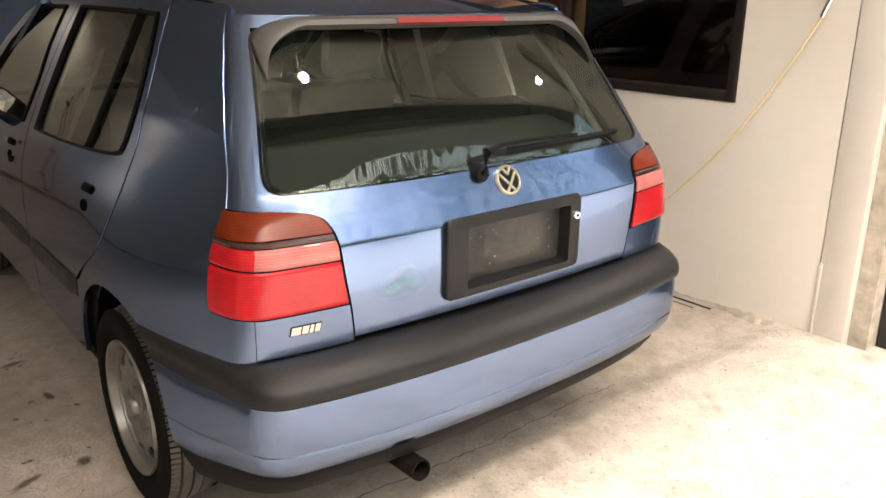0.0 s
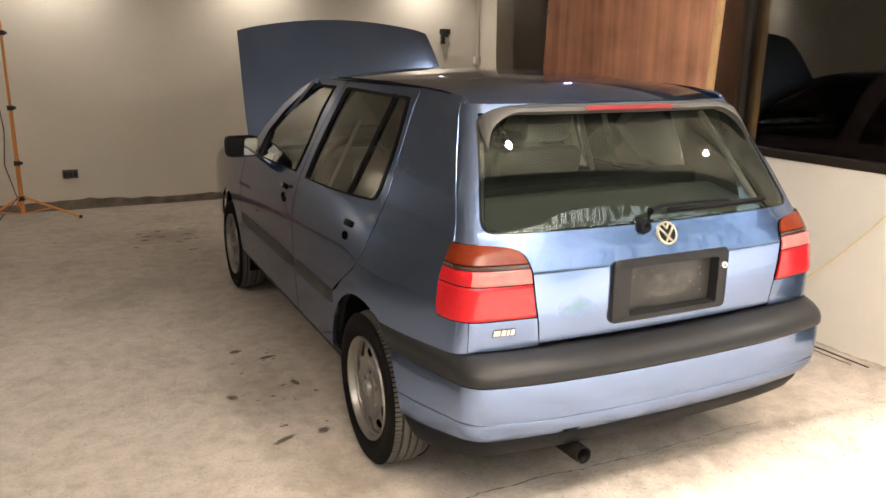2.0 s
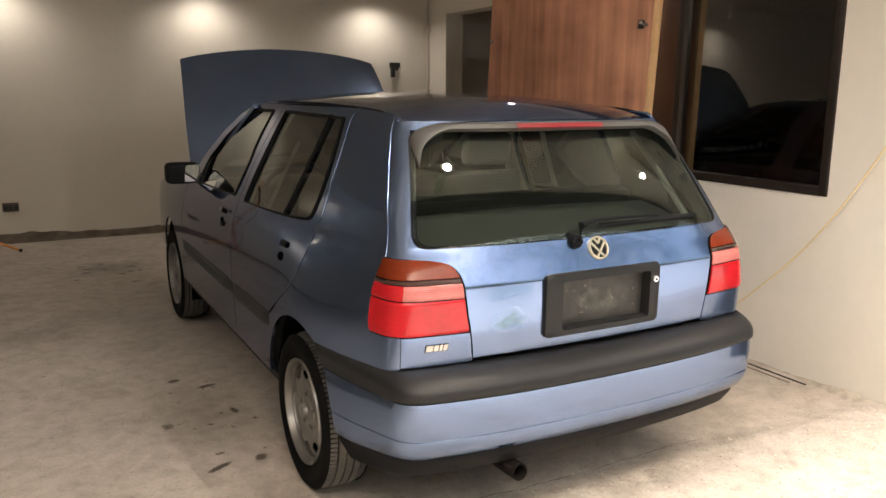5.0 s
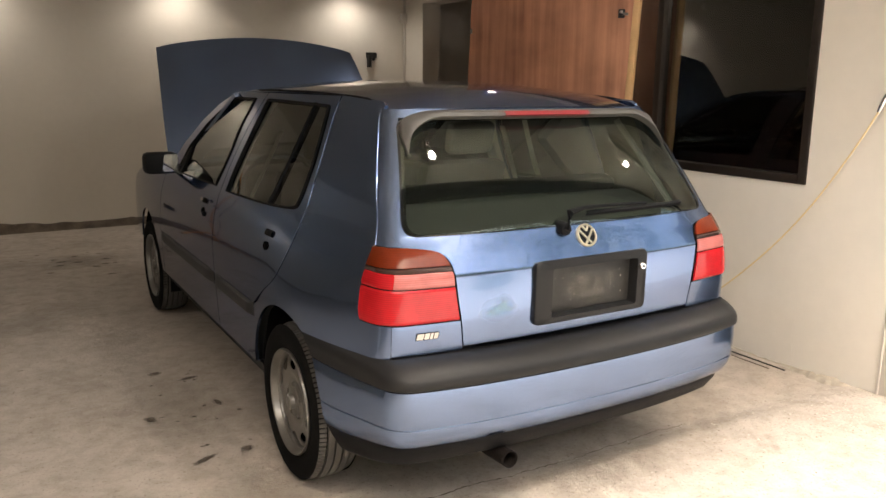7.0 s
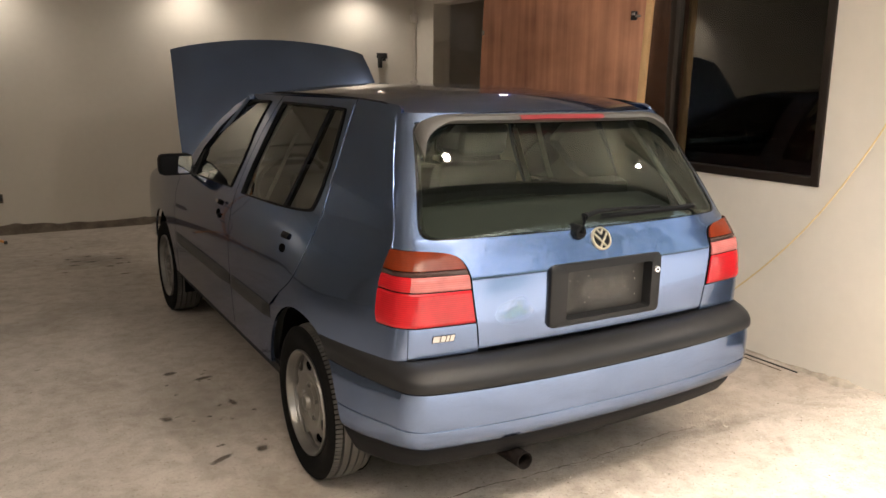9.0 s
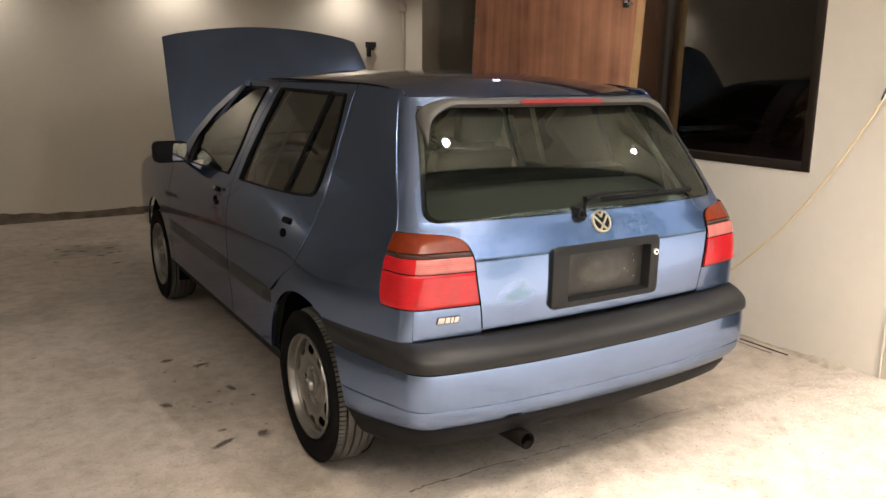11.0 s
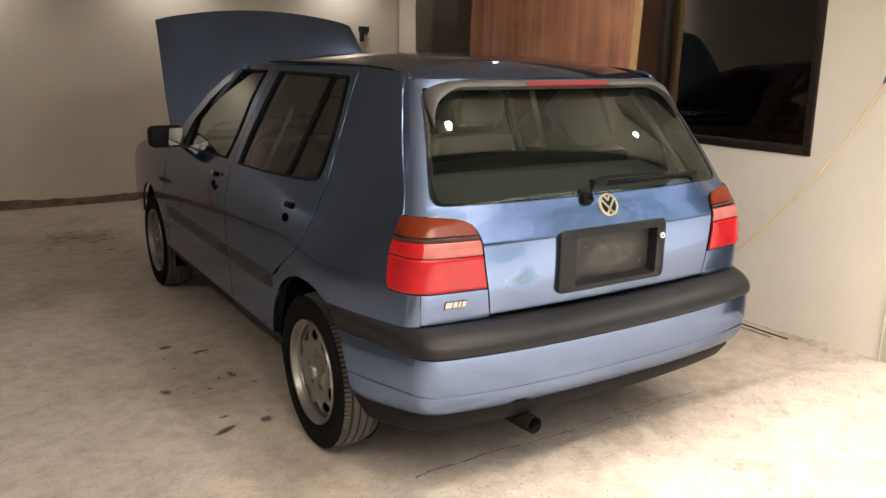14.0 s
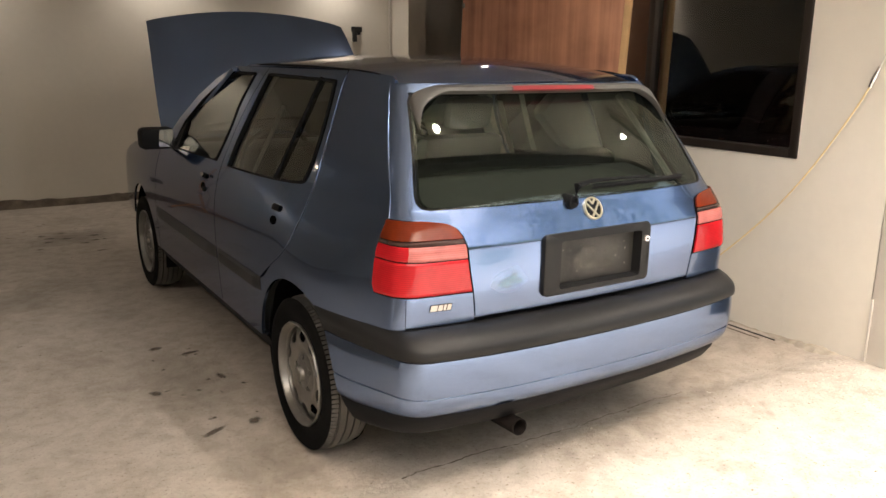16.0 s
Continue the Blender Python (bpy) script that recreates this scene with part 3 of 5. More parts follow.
for k in range(41):
    y = 0.698 + 0.355 * -math.cos(math.pi * k / 40)
    lo = arch(y, 0.46 if y < 0.6 else 0.338)
    hi = 0.655 if y < 0.9 else max(lo + 0.012, table(y, [(0.9, 0.655), (0.96, 0.607), (1.04, 0.57)]))
    rows.append([on_side(y, lerp(lo, max(hi, lo + 0.01), j / 4)) for j in range(5)])
panel("wheel_arch", rows)
rows = [[skin(lerp(q_of_x(LAMP_X, z), 2.0, k / 14), z) for k in range(15)] + [skin(lerp(2.0, q_of_y(0.346, z), k / 6), z) for k in range(1, 7)] for z in spread(0.52, 0.7225, 8)]
panel("quarter_corner", rows)


def door(name, loop_out, loop_win, lower_rows, win_label, splits, pane=GLASS_SIDE):
    ds = panel(name, lower_rows, 0.015)
    outer, inner = loop_out, loop_win
    for s, d in zip((1, -1), ds):
        bm = bmesh.new()
        fl = (lambda p: p) if s > 0 else flip
        grid(bm, [[fl(on_side(lerp(a[0], b[0], k / 4), lerp(a[1], b[1], k / 4), 0.0)) for a, b in zip(outer, inner)] for k in range(5)], closed=True)
        solid(bm, 0.02)
        part("window_surround", bm, PAINT, d)
        bm = bmesh.new()
        c = (sum(p[0] for p in inner) / len(inner), sum(p[1] for p in inner) / len(inner))
        small = [(lerp(p[0], c[0], 0.035), lerp(p[1], c[1], 0.035)) for p in inner]
        grid(bm, [[fl(on_side(*p, 0.004)) for p in inner], [fl(on_side(*p, 0.006)) for p in small], [fl(on_side(*p, -0.012)) for p in small]], closed=True)
        part("seal", bm, TRIM, d, "black rubber window seal")
        bm = bmesh.new()
        fill_loop(bm, small, lambda y, z: fl(on_side(y, z, -0.008)))
        g = part("window_pane", bm, pane, d, win_label)
        g.visible_shadow = False
        for (ya, za), (yb, zb), w in splits:
            bm = bmesh.new()
            grid(bm, [[fl(on_side(lerp(ya, yb, t) + o, lerp(za, zb, t), f)) for t in spread(0, 1, 8)] for o, f in ((-w, -0.006), (-w, 0.004), (w, 0.004), (w, -0.006))])
            part("divider_bar", bm, TRIM, d)
    return ds


BELT = 0.925
TOPZ = 1.385
# rear door
low = []
for z in spread(SILL + 0.05, BELT, 26):
    y0 = max(seam_rear_door(z) + 0.003, 1.045 if z < 0.57 else 0)
    low.append([on_side(lerp(y0, seam_mid(z) - 0.003, k / 16), z) for k in range(17)])
SIDE_TOP = TOPZ - 0.005
outer = [(seam_rear_door(z) + 0.004, z) for z in spread(BELT, SIDE_TOP, 20)[:-1]]
outer += [(y, SIDE_TOP) for y in spread(seam_rear_door(SIDE_TOP) + 0.004, seam_mid(SIDE_TOP) - 0.003, 20)[:-1]]
outer += [(seam_mid(z) - 0.003, z) for z in spread(SIDE_TOP, BELT, 20)[:-1]]
outer += [(y, BELT) for y in spread(seam_mid(BELT) - 0.003, seam_rear_door(BELT) + 0.004, 20)[:-1]]
inner = []
for a, b, ca, cb in (((0.786, 0.984), (0.832, 1.343), (0.752, 1.05), (0.806, 1.26)), ((0.838, 1.3465), (1.484, 1.355), (1.00, 1.350), (1.30, 1.354)), ((1.488, 1.352), (1.576, 0.956), (1.560, 1.18), (1.582, 1.04)), ((1.570, 0.950), (0.793, 0.979), (1.30, 0.954), (0.88, 0.962))):
    for t in spread(0, 1, 20)[:-1]:
        f = ((1 - t) ** 3, 3 * t * (1 - t) ** 2, 3 * t * t * (1 - t), t**3)
        inner.append(tuple(f[0] * a[i] + f[1] * ca[i] + f[2] * cb[i] + f[3] * b[i] for i in (0, 1)))
rear_doors = door("rear_door", outer, inner, low, "tinted side window", [((1.040, 0.970), (0.965, 1.352), 0.006)])
# front door
low = [[on_side(lerp(seam_mid(z) + 0.003, 2.757, k / 18), z) for k in range(19)] for z in spread(SILL + 0.05, 0.925, 20)]
AP = [(2.757, 0.925), (2.60, 1.095), (2.416, 1.221), (2.206, 1.316), (2.025, 1.367), (1.943, SIDE_TOP)]
outer = [(lerp(AP[0][0], seam_mid(0.925) + 0.003, k / 14), 0.925) for k in range(14)]
outer += [(seam_mid(lerp(0.925, SIDE_TOP, k / 14)) + 0.003, lerp(0.925, SIDE_TOP, k / 14)) for k in range(14)]
outer += [(lerp(seam_mid(SIDE_TOP) + 0.003, 1.943, k / 8), SIDE_TOP) for k in range(8)]
ap_up = AP[::-1]
outer += [(lerp(ap_up[k][0], ap_up[k + 1][0], j / 4), lerp(ap_up[k][1], ap_up[k + 1][1], j / 4)) for k in range(5) for j in range(4)]
IA = [(2.546, 0.940), (2.475, 1.084), (2.316, 1.201), (2.144, 1.283), (1.992, 1.334), (1.905, 1.354)]
inner = [(lerp(IA[0][0], 1.745, k / 14), lerp(0.940, 0.955, k / 14)) for k in range(14)]
inner += [(table(lerp(0.955, 1.354, k / 14), [(0.955, 1.745), (1.09, 1.712), (1.22, 1.706), (1.354, 1.648)]), lerp(0.955, 1.354, k / 14)) for k in range(14)]
inner += [(lerp(1.648, 1.905, k / 8), 1.354) for k in range(8)]
ia_up = IA[::-1]
inner += [(lerp(ia_up[k][0], ia_up[k + 1][0], j / 4), lerp(ia_up[k][1], ia_up[k + 1][1], j / 4)) for k in range(5) for j in range(4)]
front_doors = door("front_door", outer, inner, low, "dark side window", [], GLASS_FRONT)
# front wing with its arch
ys = [2.764] + [3.192 - 0.362 * math.cos(math.pi * k / 30) for k in range(31)] + [3.60, 3.68, 3.76, 3.82]
rows = []
for y in ys:
    lo = arch(y, SILL + 0.05 if y < 3.4 else 0.42)
    hi = table(y, [(2.7, 0.955), (3.2, 0.925), (3.6, 0.86), (3.85, 0.78)])
    rows.append([on_side(y, lerp(lo, hi, j / 14)) for j in range(15)])
panel("front_wing", rows)
# sills, rubbing strips and wheel-house linings
panel("sill", [[on_side(y, z, o) for y in spread(1.03, 2.84, 24)] for z, o in ((0.336, -0.012), (0.325, -0.022), (0.27, -0.030), (0.235, -0.045), (0.228, -0.09))], material=TRIM, label="dark sill under the doors")
for name, ya, yb in (("rear_door_strip", 1.012, 1.575), ("front_door_strip", 1.595, 2.74)):
    panel(name, [[on_side(y, z, o * min(1, max(0.08, 12 * min(y - ya, yb - y) / (yb - ya)))) for y in spread(ya, yb, 24)] for z, o in ((0.530, 0.001), (0.536, 0.012), (0.556, 0.015), (0.580, 0.012), (0.588, 0.001))], 0.004, STRIP, rear_doors[0] if "rear" in name else front_doors[0], "black side moulding", both=False)
    panel(name, [[flip(on_side(y, z, o * min(1, max(0.08, 12 * min(y - ya, yb - y) / (yb - ya))))) for y in spread(ya, yb, 24)] for z, o in ((0.530, 0.001), (0.536, 0.012), (0.556, 0.015), (0.580, 0.012), (0.588, 0.001))], 0.004, STRIP, rear_doors[1] if "rear" in name else front_doors[1], "black side moulding", both=False)
for cy, cz, r in ARCHES:
    for s in (1, -1):
        bm = bmesh.new()
        rows = []
        for x in (-0.80, -0.78, -0.50):
            rows.append([Vector((s * x, cy - (r + 0.012) * math.cos(math.pi * k / 24), cz + (r + 0.012) * math.sin(math.pi * k / 24))) for k in (range(2, 27) if cy < 1 else range(-2, 27))])
        vs = grid(bm, rows)
        bm.faces.new(vs[-1])
        part("wheel_housing", bm, DARK, car, "black wheel-arch lining")

# roof and its gutters
def roof_edge(y):
    return table(y, [(0.36, 0.530), (0.46, 0.548), (0.62, 0.556), (0.78, 0.561), (1.13, 0.570), (1.5, 0.584), (1.95, 0.580)])


def roof_z(x, y):
    e = roof_edge(y)
    base = table(y, [(0.36, 1.334), (0.45, 1.353), (0.6, 1.375), (1.0, 1.388), (1.2, 1.391), (1.7, 1.388), (1.95, 1.365)])
    crown = table(y, [(0.36, 0.017), (0.40, 0.023), (0.46, 0.030), (0.58, 0.037), (0.9, 0.046), (1.6, 0.047), (1.95, 0.034)])
    return base + crown * (1 - min(1, abs(x) / e) ** 2.2)


bm = bmesh.new()
rows = []
for v in [0.0, 0.012, 0.035, 0.07, 0.11] + spread(0.15, 1, 20):
    row = []
    for u in spread(-1, 1, 28):
        e = roof_edge(lerp(0.36, 1.95, v))
        y = lerp(on_rear(u * e, 1.346).y - 0.004, 1.95, v)
        row.append((u * e, y, roof_z(u * e, lerp(0.36, 1.95, v))))
    rows.append(row)
grid(bm, rows)
part("roof", solid(bm, 0.012), PAINT, car)
for s in (1, -1):
    bm = bmesh.new()
    tube(bm, [(s * (roof_edge(y) - 0.004), y, roof_z(roof_edge(y), y) + 0.000) for y in spread(0.47, 1.93, 24)], 0.0045, 8)
    part("roof_gutter_strip", bm, TRIM, car)
# windscreen, its frame and the scuttle
ws = lambda u, v: Vector((u * lerp(0.585, 0.69, v), lerp(1.95, 2.72, v) + 0.06 * v * (1 - u * u) + 0.03 * (1 - v) * (1 - u * u), lerp(1.375, 0.965, v) + 0.025 * (1 - u * u) * (1 - v)))
bm = bmesh.new()
grid(bm, [[ws(u, v) for u in spread(-0.94, 0.94, 16)] for v in spread(0.04, 0.96, 10)])
p = part("windscreen", bm, GLASS_FRONT, car, "clear windscreen")
p.visible_shadow = False
bm = bmesh.new()
for s in (-1, 1):
    grid(bm, [[ws(s * u, v) for u in (0.92, 1.0, 1.06)] for v in spread(0, 1, 10)])
for va, vb in ((-0.01, 0.05), (0.95, 1.08)):
    grid(bm, [[ws(u, v) for u in spread(-1, 1, 16)] for v in (va, vb)])
part("windscreen_frame", solid(bm, 0.02), PAINT, car)

# tailgate: lower panel, sides of the window and the strip over it
GZ0, GZ1 = 0.972, 1.318


def gate_x(z):
    """Half width of the tailgate."""
    return lamp_inner(z) - 0.004 if z < 0.949 else -shell(seam_gate(z), z)[0] - 0.002


def rim_x(z):
    """Half width of the window opening, with its rounded lower corners."""
    d = max(0.0, 0.046 - (z - 0.973))
    return glass_x(z) - (0.046 - math.sqrt(0.046**2 - d * d))


def glass_x(z):
    return lerp(0.636, 0.541, (z - 0.978) / 0.34)


def build_gate():
    bm = bmesh.new()
    grid(bm, [[on_rear(u * gate_x(z), z) for u in spread(-1, 1, 48)] for z in spread(0.638, 0.85, 9) + [0.856, 0.860, 0.863, 0.866, 0.869, 0.872, 0.876, 0.882, 0.89] + LAMP_ZS[11:]])
    across = lambda z: [lerp(0, q_of_x(glass_x(0.978), z), k / 20) for k in range(20)] + [lerp(q_of_x(glass_x(0.978), z), seam_gate(z) - 0.0015, k / 12) for k in range(13)]
    for zs in ([0.949, 0.955, 0.961, 0.967, 0.973], [1.318, 1.325, 1.335, 1.346]):
        rows = []
        for z in zs:
            qs = across(z) if z < 1 else [lerp(0, 1, k / 16) for k in range(16)] + [lerp(1, seam_gate(z) - 0.0015, k / 12) for k in range(13)]
            half = [skin(q, z) for q in qs]
            rows.append([flip(p) for p in half[:0:-1]] + half)
        grid(bm, rows)
    for fl in (lambda p: p, flip):
        grid(bm, [[fl(skin(lerp(q_of_x(rim_x(z), z), seam_gate(z) - 0.0015, k / 12), z)) for k in range(13)] for z in [0.973, 0.9735, 0.9745, 0.976, 0.979, 0.983, 0.988, 0.995, 1.004] + spread(1.02, 1.318, 22)])
    hole = [f for f in bm.faces if abs(f.calc_center_median().x) < 0.205 and 0.686 < f.calc_center_median().z < 0.858]
    bmesh.ops.delete(bm, geom=hole, context="FACES")
    return part("tailgate", solid(bm, 0.014), PAINT, car)


gate = build_gate()
# rear window
rw = dense(rounded([(-0.641, 0.974), (-0.545, 1.318), (0.545, 1.318), (0.641, 0.974)], [0.05, 0.04, 0.04, 0.05], 6), 0.03)
bm = bmesh.new()
fill_loop(bm, rw, lambda x, z: on_rear(x, z, -0.002), 14)
pane = part("rear_window", bm, GLASS_REAR, gate, "dark tinted rear window")
pane.visible_shadow = False
bm = bmesh.new()
shrink = [(p[0] * 0.974, lerp(p[1], 1.146, 0.045)) for p in rw]
grid(bm, [[on_rear(x * 1.006, lerp(z, 1.146, -0.006), 0.0012) for x, z in rw], [on_rear(x * 0.994, lerp(z, 1.146, 0.012), 0.0012) for x, z in rw], [on_rear(x * 0.992, lerp(z, 1.146, 0.014), -0.0045) for x, z in rw], [on_rear(x, z, -0.0045) for x, z in shrink]], closed=True)
part("window_border", bm, GLAZED, gate, "black glazed border")
# spoiler lip with high brake light
def spoiler_rows():
    rows = []
    for u in spread(-1, 1, 48):
        drop = 0.092 * max(0, (abs(u) - 0.70) / 0.30) ** 1.7
        w = 0.600 - 0.012 * max(0, (abs(u) - 0.9) / 0.1)
        x = u * w * (1 - 0.06 * max(0, (abs(u) - 0.86) / 0.14))
        z1 = 1.337 - drop * 0.25
        sec = []
        for dz, off in ((0.0, 0.0), (0.002, 0.012), (-0.002, 0.028), (-0.013, 0.040), (-0.024, 0.037), (-0.028, 0.018), (-0.026, 0.0)):
            zz = z1 + dz * (1 - 0.25 * abs(u) ** 6) - (drop if dz < -0.003 else drop * 0.3)
            p = on_rear(max(-gate_x(zz) + 0.002, min(gate_x(zz) - 0.002, x)), zz)
            sec.append(p + Vector((0, -off * (1.0 - 0.7 * abs(u) ** 6), 0.30 * off * (1.0 - 0.7 * abs(u) ** 6))))
        rows.append(sec)
    return rows


bm = bmesh.new()
vs = grid(bm, spoiler_rows())
bm.faces.new(vs[0]), bm.faces.new(vs[-1])
spoiler = part("spoiler", bm, SPOILER, gate, "matt grey roof spoiler")
bm = bmesh.new()
bl = lambda x, z, o: on_rear(x, z) + Vector((0, -o, 0.3 * o))
grid(bm, [[bl(x, z, o) for x in spread(-0.181, 0.181, 10)] for z, o in ((1.327, 0.03), (1.326, 0.0435), (1.313, 0.0445), (1.311, 0.03))])
part("brake_light", bm, RED_DULL, spoiler, "red high-level brake light")

# number plate panel: raised black surround, recess and bare plate
PL = [(-0.240, 0.670), (-0.240, 0.876), (0.240, 0.876), (0.240, 0.670)]
o1 = rounded(PL, 0.022, 4)
i1 = rounded([(-0.172, 0.692), (-0.172, 0.852), (0.193, 0.852), (0.193, 0.692)], 0.010, 4)
bm = bmesh.new()
pt = lambda p, o: on_rear(p[0], p[1], o)
grid(bm, [[pt(p, -0.002) for p in o1], [pt((p[0] * 0.985, lerp(p[1], 0.773, 0.02)), 0.014) for p in o1], [pt((p[0] * 0.96, lerp(p[1], 0.773, 0.06)), 0.018) for p in o1], [pt(p, 0.016) for p in i1], [pt((p[0] * 0.985, lerp(p[1], 0.773, 0.03)), -0.024) for p in i1]], closed=True)
panel_pl = part("plate_surround", bm, BUMPER, gate, "matt black number plate surround")
bm = bmesh.new()
fill_loop(bm, [(p[0] * 0.99, lerp(p[1], 0.773, 0.02)) for p in i1], lambda x, z: on_rear(x, z, -0.022), 4)
part("plate", bm, PLATE, panel_pl, "bare dusty black plate with worn marks")
def film_patch(name, x, z, rx, rz, off, material, parent, label=""):
    """A thin ragged film on the rear, one unit wide before its object is scaled."""
    m = Matrix.Translation(on_rear(x, z, off)) @ Matrix.Diagonal((rx, 1, rz, 1))
    bm = bmesh.new()
    fill_loop(bm, [(1.45 * math.cos(2 * math.pi * k / 24), 1.45 * math.sin(2 * math.pi * k / 24)) for k in range(24)], lambda u, v: m.inverted() @ on_rear(x + u * rx, z + v * rz, off), 5)
    ob = part(name, bm, material, parent, label)
    ob.matrix_parent_inverse = world_of(parent).inverted()
    ob.matrix_basis = m
    return ob


# worn, unreadable smears and spots on the plate
random.seed(4)
MARK = stain_mat("plate_smears", (0.25, 0.235, 0.20), 0.24)
for k, (x, z, rx, rz) in enumerate(((-0.015, 0.785, 0.045, 0.042), (0.045, 0.778, 0.032, 0.040), (-0.075, 0.775, 0.038, 0.034), (0.0, 0.745, 0.070, 0.022), (0.10, 0.79, 0.036, 0.034), (-0.03, 0.80, 0.030, 0.020), (0.06, 0.745, 0.045, 0.026))):
    film_patch("grime_smear", x, z, rx, rz, -0.0206 + 0.00012 * k, MARK, panel_pl)
for k in range(12):
    x, z, r = random.uniform(-0.14, 0.15), random.uniform(0.72, 0.83), random.choice((0.0012, 0.0016, 0.0024))
    bm = bmesh.new()
    fill_loop(bm, [(x + r * random.uniform(0.6, 1.3) * math.cos(t), z + 1.5 * r * random.uniform(0.6, 1.3) * math.sin(t)) for t in spread(0, 2 * math.pi * 0.9, 9)], lambda a, b: on_rear(a, b, -0.0185), 1)
    part("grime_spot", bm, DUST, panel_pl)
bm = bmesh.new()
c = on_rear(0.210, 0.822, 0.016)
lathe(bm, [(0.001, -0.010), (0.010, -0.010), (0.013, -0.006), (0.013, 0.006)], c, 20, "y")
part("lock", bm, CHROME, gate, "chrome lock barrel")
# keyhole as a dark disc, the hole's shade put into its colour
bm = bmesh.new()
lathe(bm, [(0.001, -0.0115), (0.004, -0.0115), (0.004, -0.0095)], c, 12, "y")
part("keyhole", bm, DARK, gate)

# faint teal patches low on the left of the tailgate
for k, (x, z, rx, rz) in enumerate(((-0.365, 0.742, 0.045, 0.028), (-0.345, 0.757, 0.022, 0.024), (-0.392, 0.733, 0.030, 0.012), (-0.325, 0.738, 0.024, 0.014))):
    film_patch("dried_smear", x, z, rx, rz, 0.0008 + 0.0002 * k, TEAL_FILM, gate, "faint teal patch on the tailgate")

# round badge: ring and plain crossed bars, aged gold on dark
bc = on_rear(0.0, 0.938)
tilt = Matrix.Translation(bc) @ Matrix.Rotation(radians(-26), 4, "X") @ Matrix.Scale(0.80, 4)
def turned(bm):
    bmesh.ops.transform(bm, matrix=tilt, verts=bm.verts[:])
    return bm
bm = bmesh.new()
lathe(bm, [(0.043, 0.0), (0.043, -0.005), (0.001, -0.006)], (0, 0, 0), 40, "y")
badge = part("badge_disc", turned(bm), TRIM, gate)
bm = bmesh.new()
lathe(bm, [(0.050, 0.0), (0.050, -0.008), (0.047, -0.011), (0.042, -0.010), (0.041, -0.005)], (0, 0, 0), 40, "y")
part("badge_ring", turned(bm), GOLD, badge, "aged pale metal ring")
bm = bmesh.new()
def bar(bm, a, b, w=0.0042):
    a, b = Vector((a[0], 0, a[1])), Vector((b[0], 0, b[1]))
    u = (b - a).normalized()
    n = Vector((u.z, 0, -u.x)) * w
    lo, hi = Vector((0, -0.005, 0)), Vector((0, -0.0105, 0))
    v = [bm.verts.new(p + o) for o in (lo, hi) for p in (a + n, b + n, b - n, a - n)]
    for f in ((4, 5, 6, 7), (0, 1, 5, 4), (1, 2, 6, 5), (2, 3, 7, 6), (3, 0, 4, 7)):
        bm.faces.new([v[i] for i in f])
for a, b in (((-0.034, 0.022), (0.016, -0.037)), ((0.034, 0.022), (-0.016, -0.037)), ((-0.015, 0.039), (0, 0.018)), ((0.015, 0.039), (0, 0.018))):
    bar(bm, a, b)
part("badge_bars", turned(bm), GOLD, badge)

# wiper: pivot housing, arm and blade
wp = on_rear(-0.085, 0.978, 0.0)
bm = bmesh.new()
lathe(bm, [(0.026, 0.02), (0.0245, -0.012), (0.020, -0.026), (0.001, -0.031)], wp + Vector((0, 0, -0.012)), 20, "y")
wiper = part("wiper_pivot", bm, TRIM, gate, "black rear wiper boss")
bm = bmesh.new()
tube(bm, [wp + Vector((0, -0.03, -0.015)), on_rear(-0.065, 1.0, 0.035), on_rear(0.0, 1.012, 0.030), on_rear(0.12, 1.015, 0.024), on_rear(0.30, 1.012, 0.018)], [0.014, 0.013, 0.008, 0.006, 0.005], 8)
part("wiper_arm", bm, TRIM, wiper)
bm = bmesh.new()
grid(bm, [[on_rear(x, z, o) for x in spread(0.02, 0.50, 14)] for z, o in ((0.996, 0.004), (1.000, 0.016), (1.008, 0.016), (1.010, 0.004))])
part("wiper_blade", bm, TRIM, wiper)

# tail lights
def light_q(z, side):
    """q of the lamp's inner and outer edge at height z."""
    return q_of_x(lamp_inner(z), z) if side == 0 else lamp_edge(z)


def light_row(z, off, f0=0.0, f1=1.0, gap=0.0, n=26):
    """A row of points across the lamp, between two shares of its width."""
    a, b = light_q(z, 0) + gap, light_q(z, 1) - gap * 0.6
    return [skin(lerp(a, b, lerp(f0, f1, k / n)), z, off) for k in range(n + 1)]


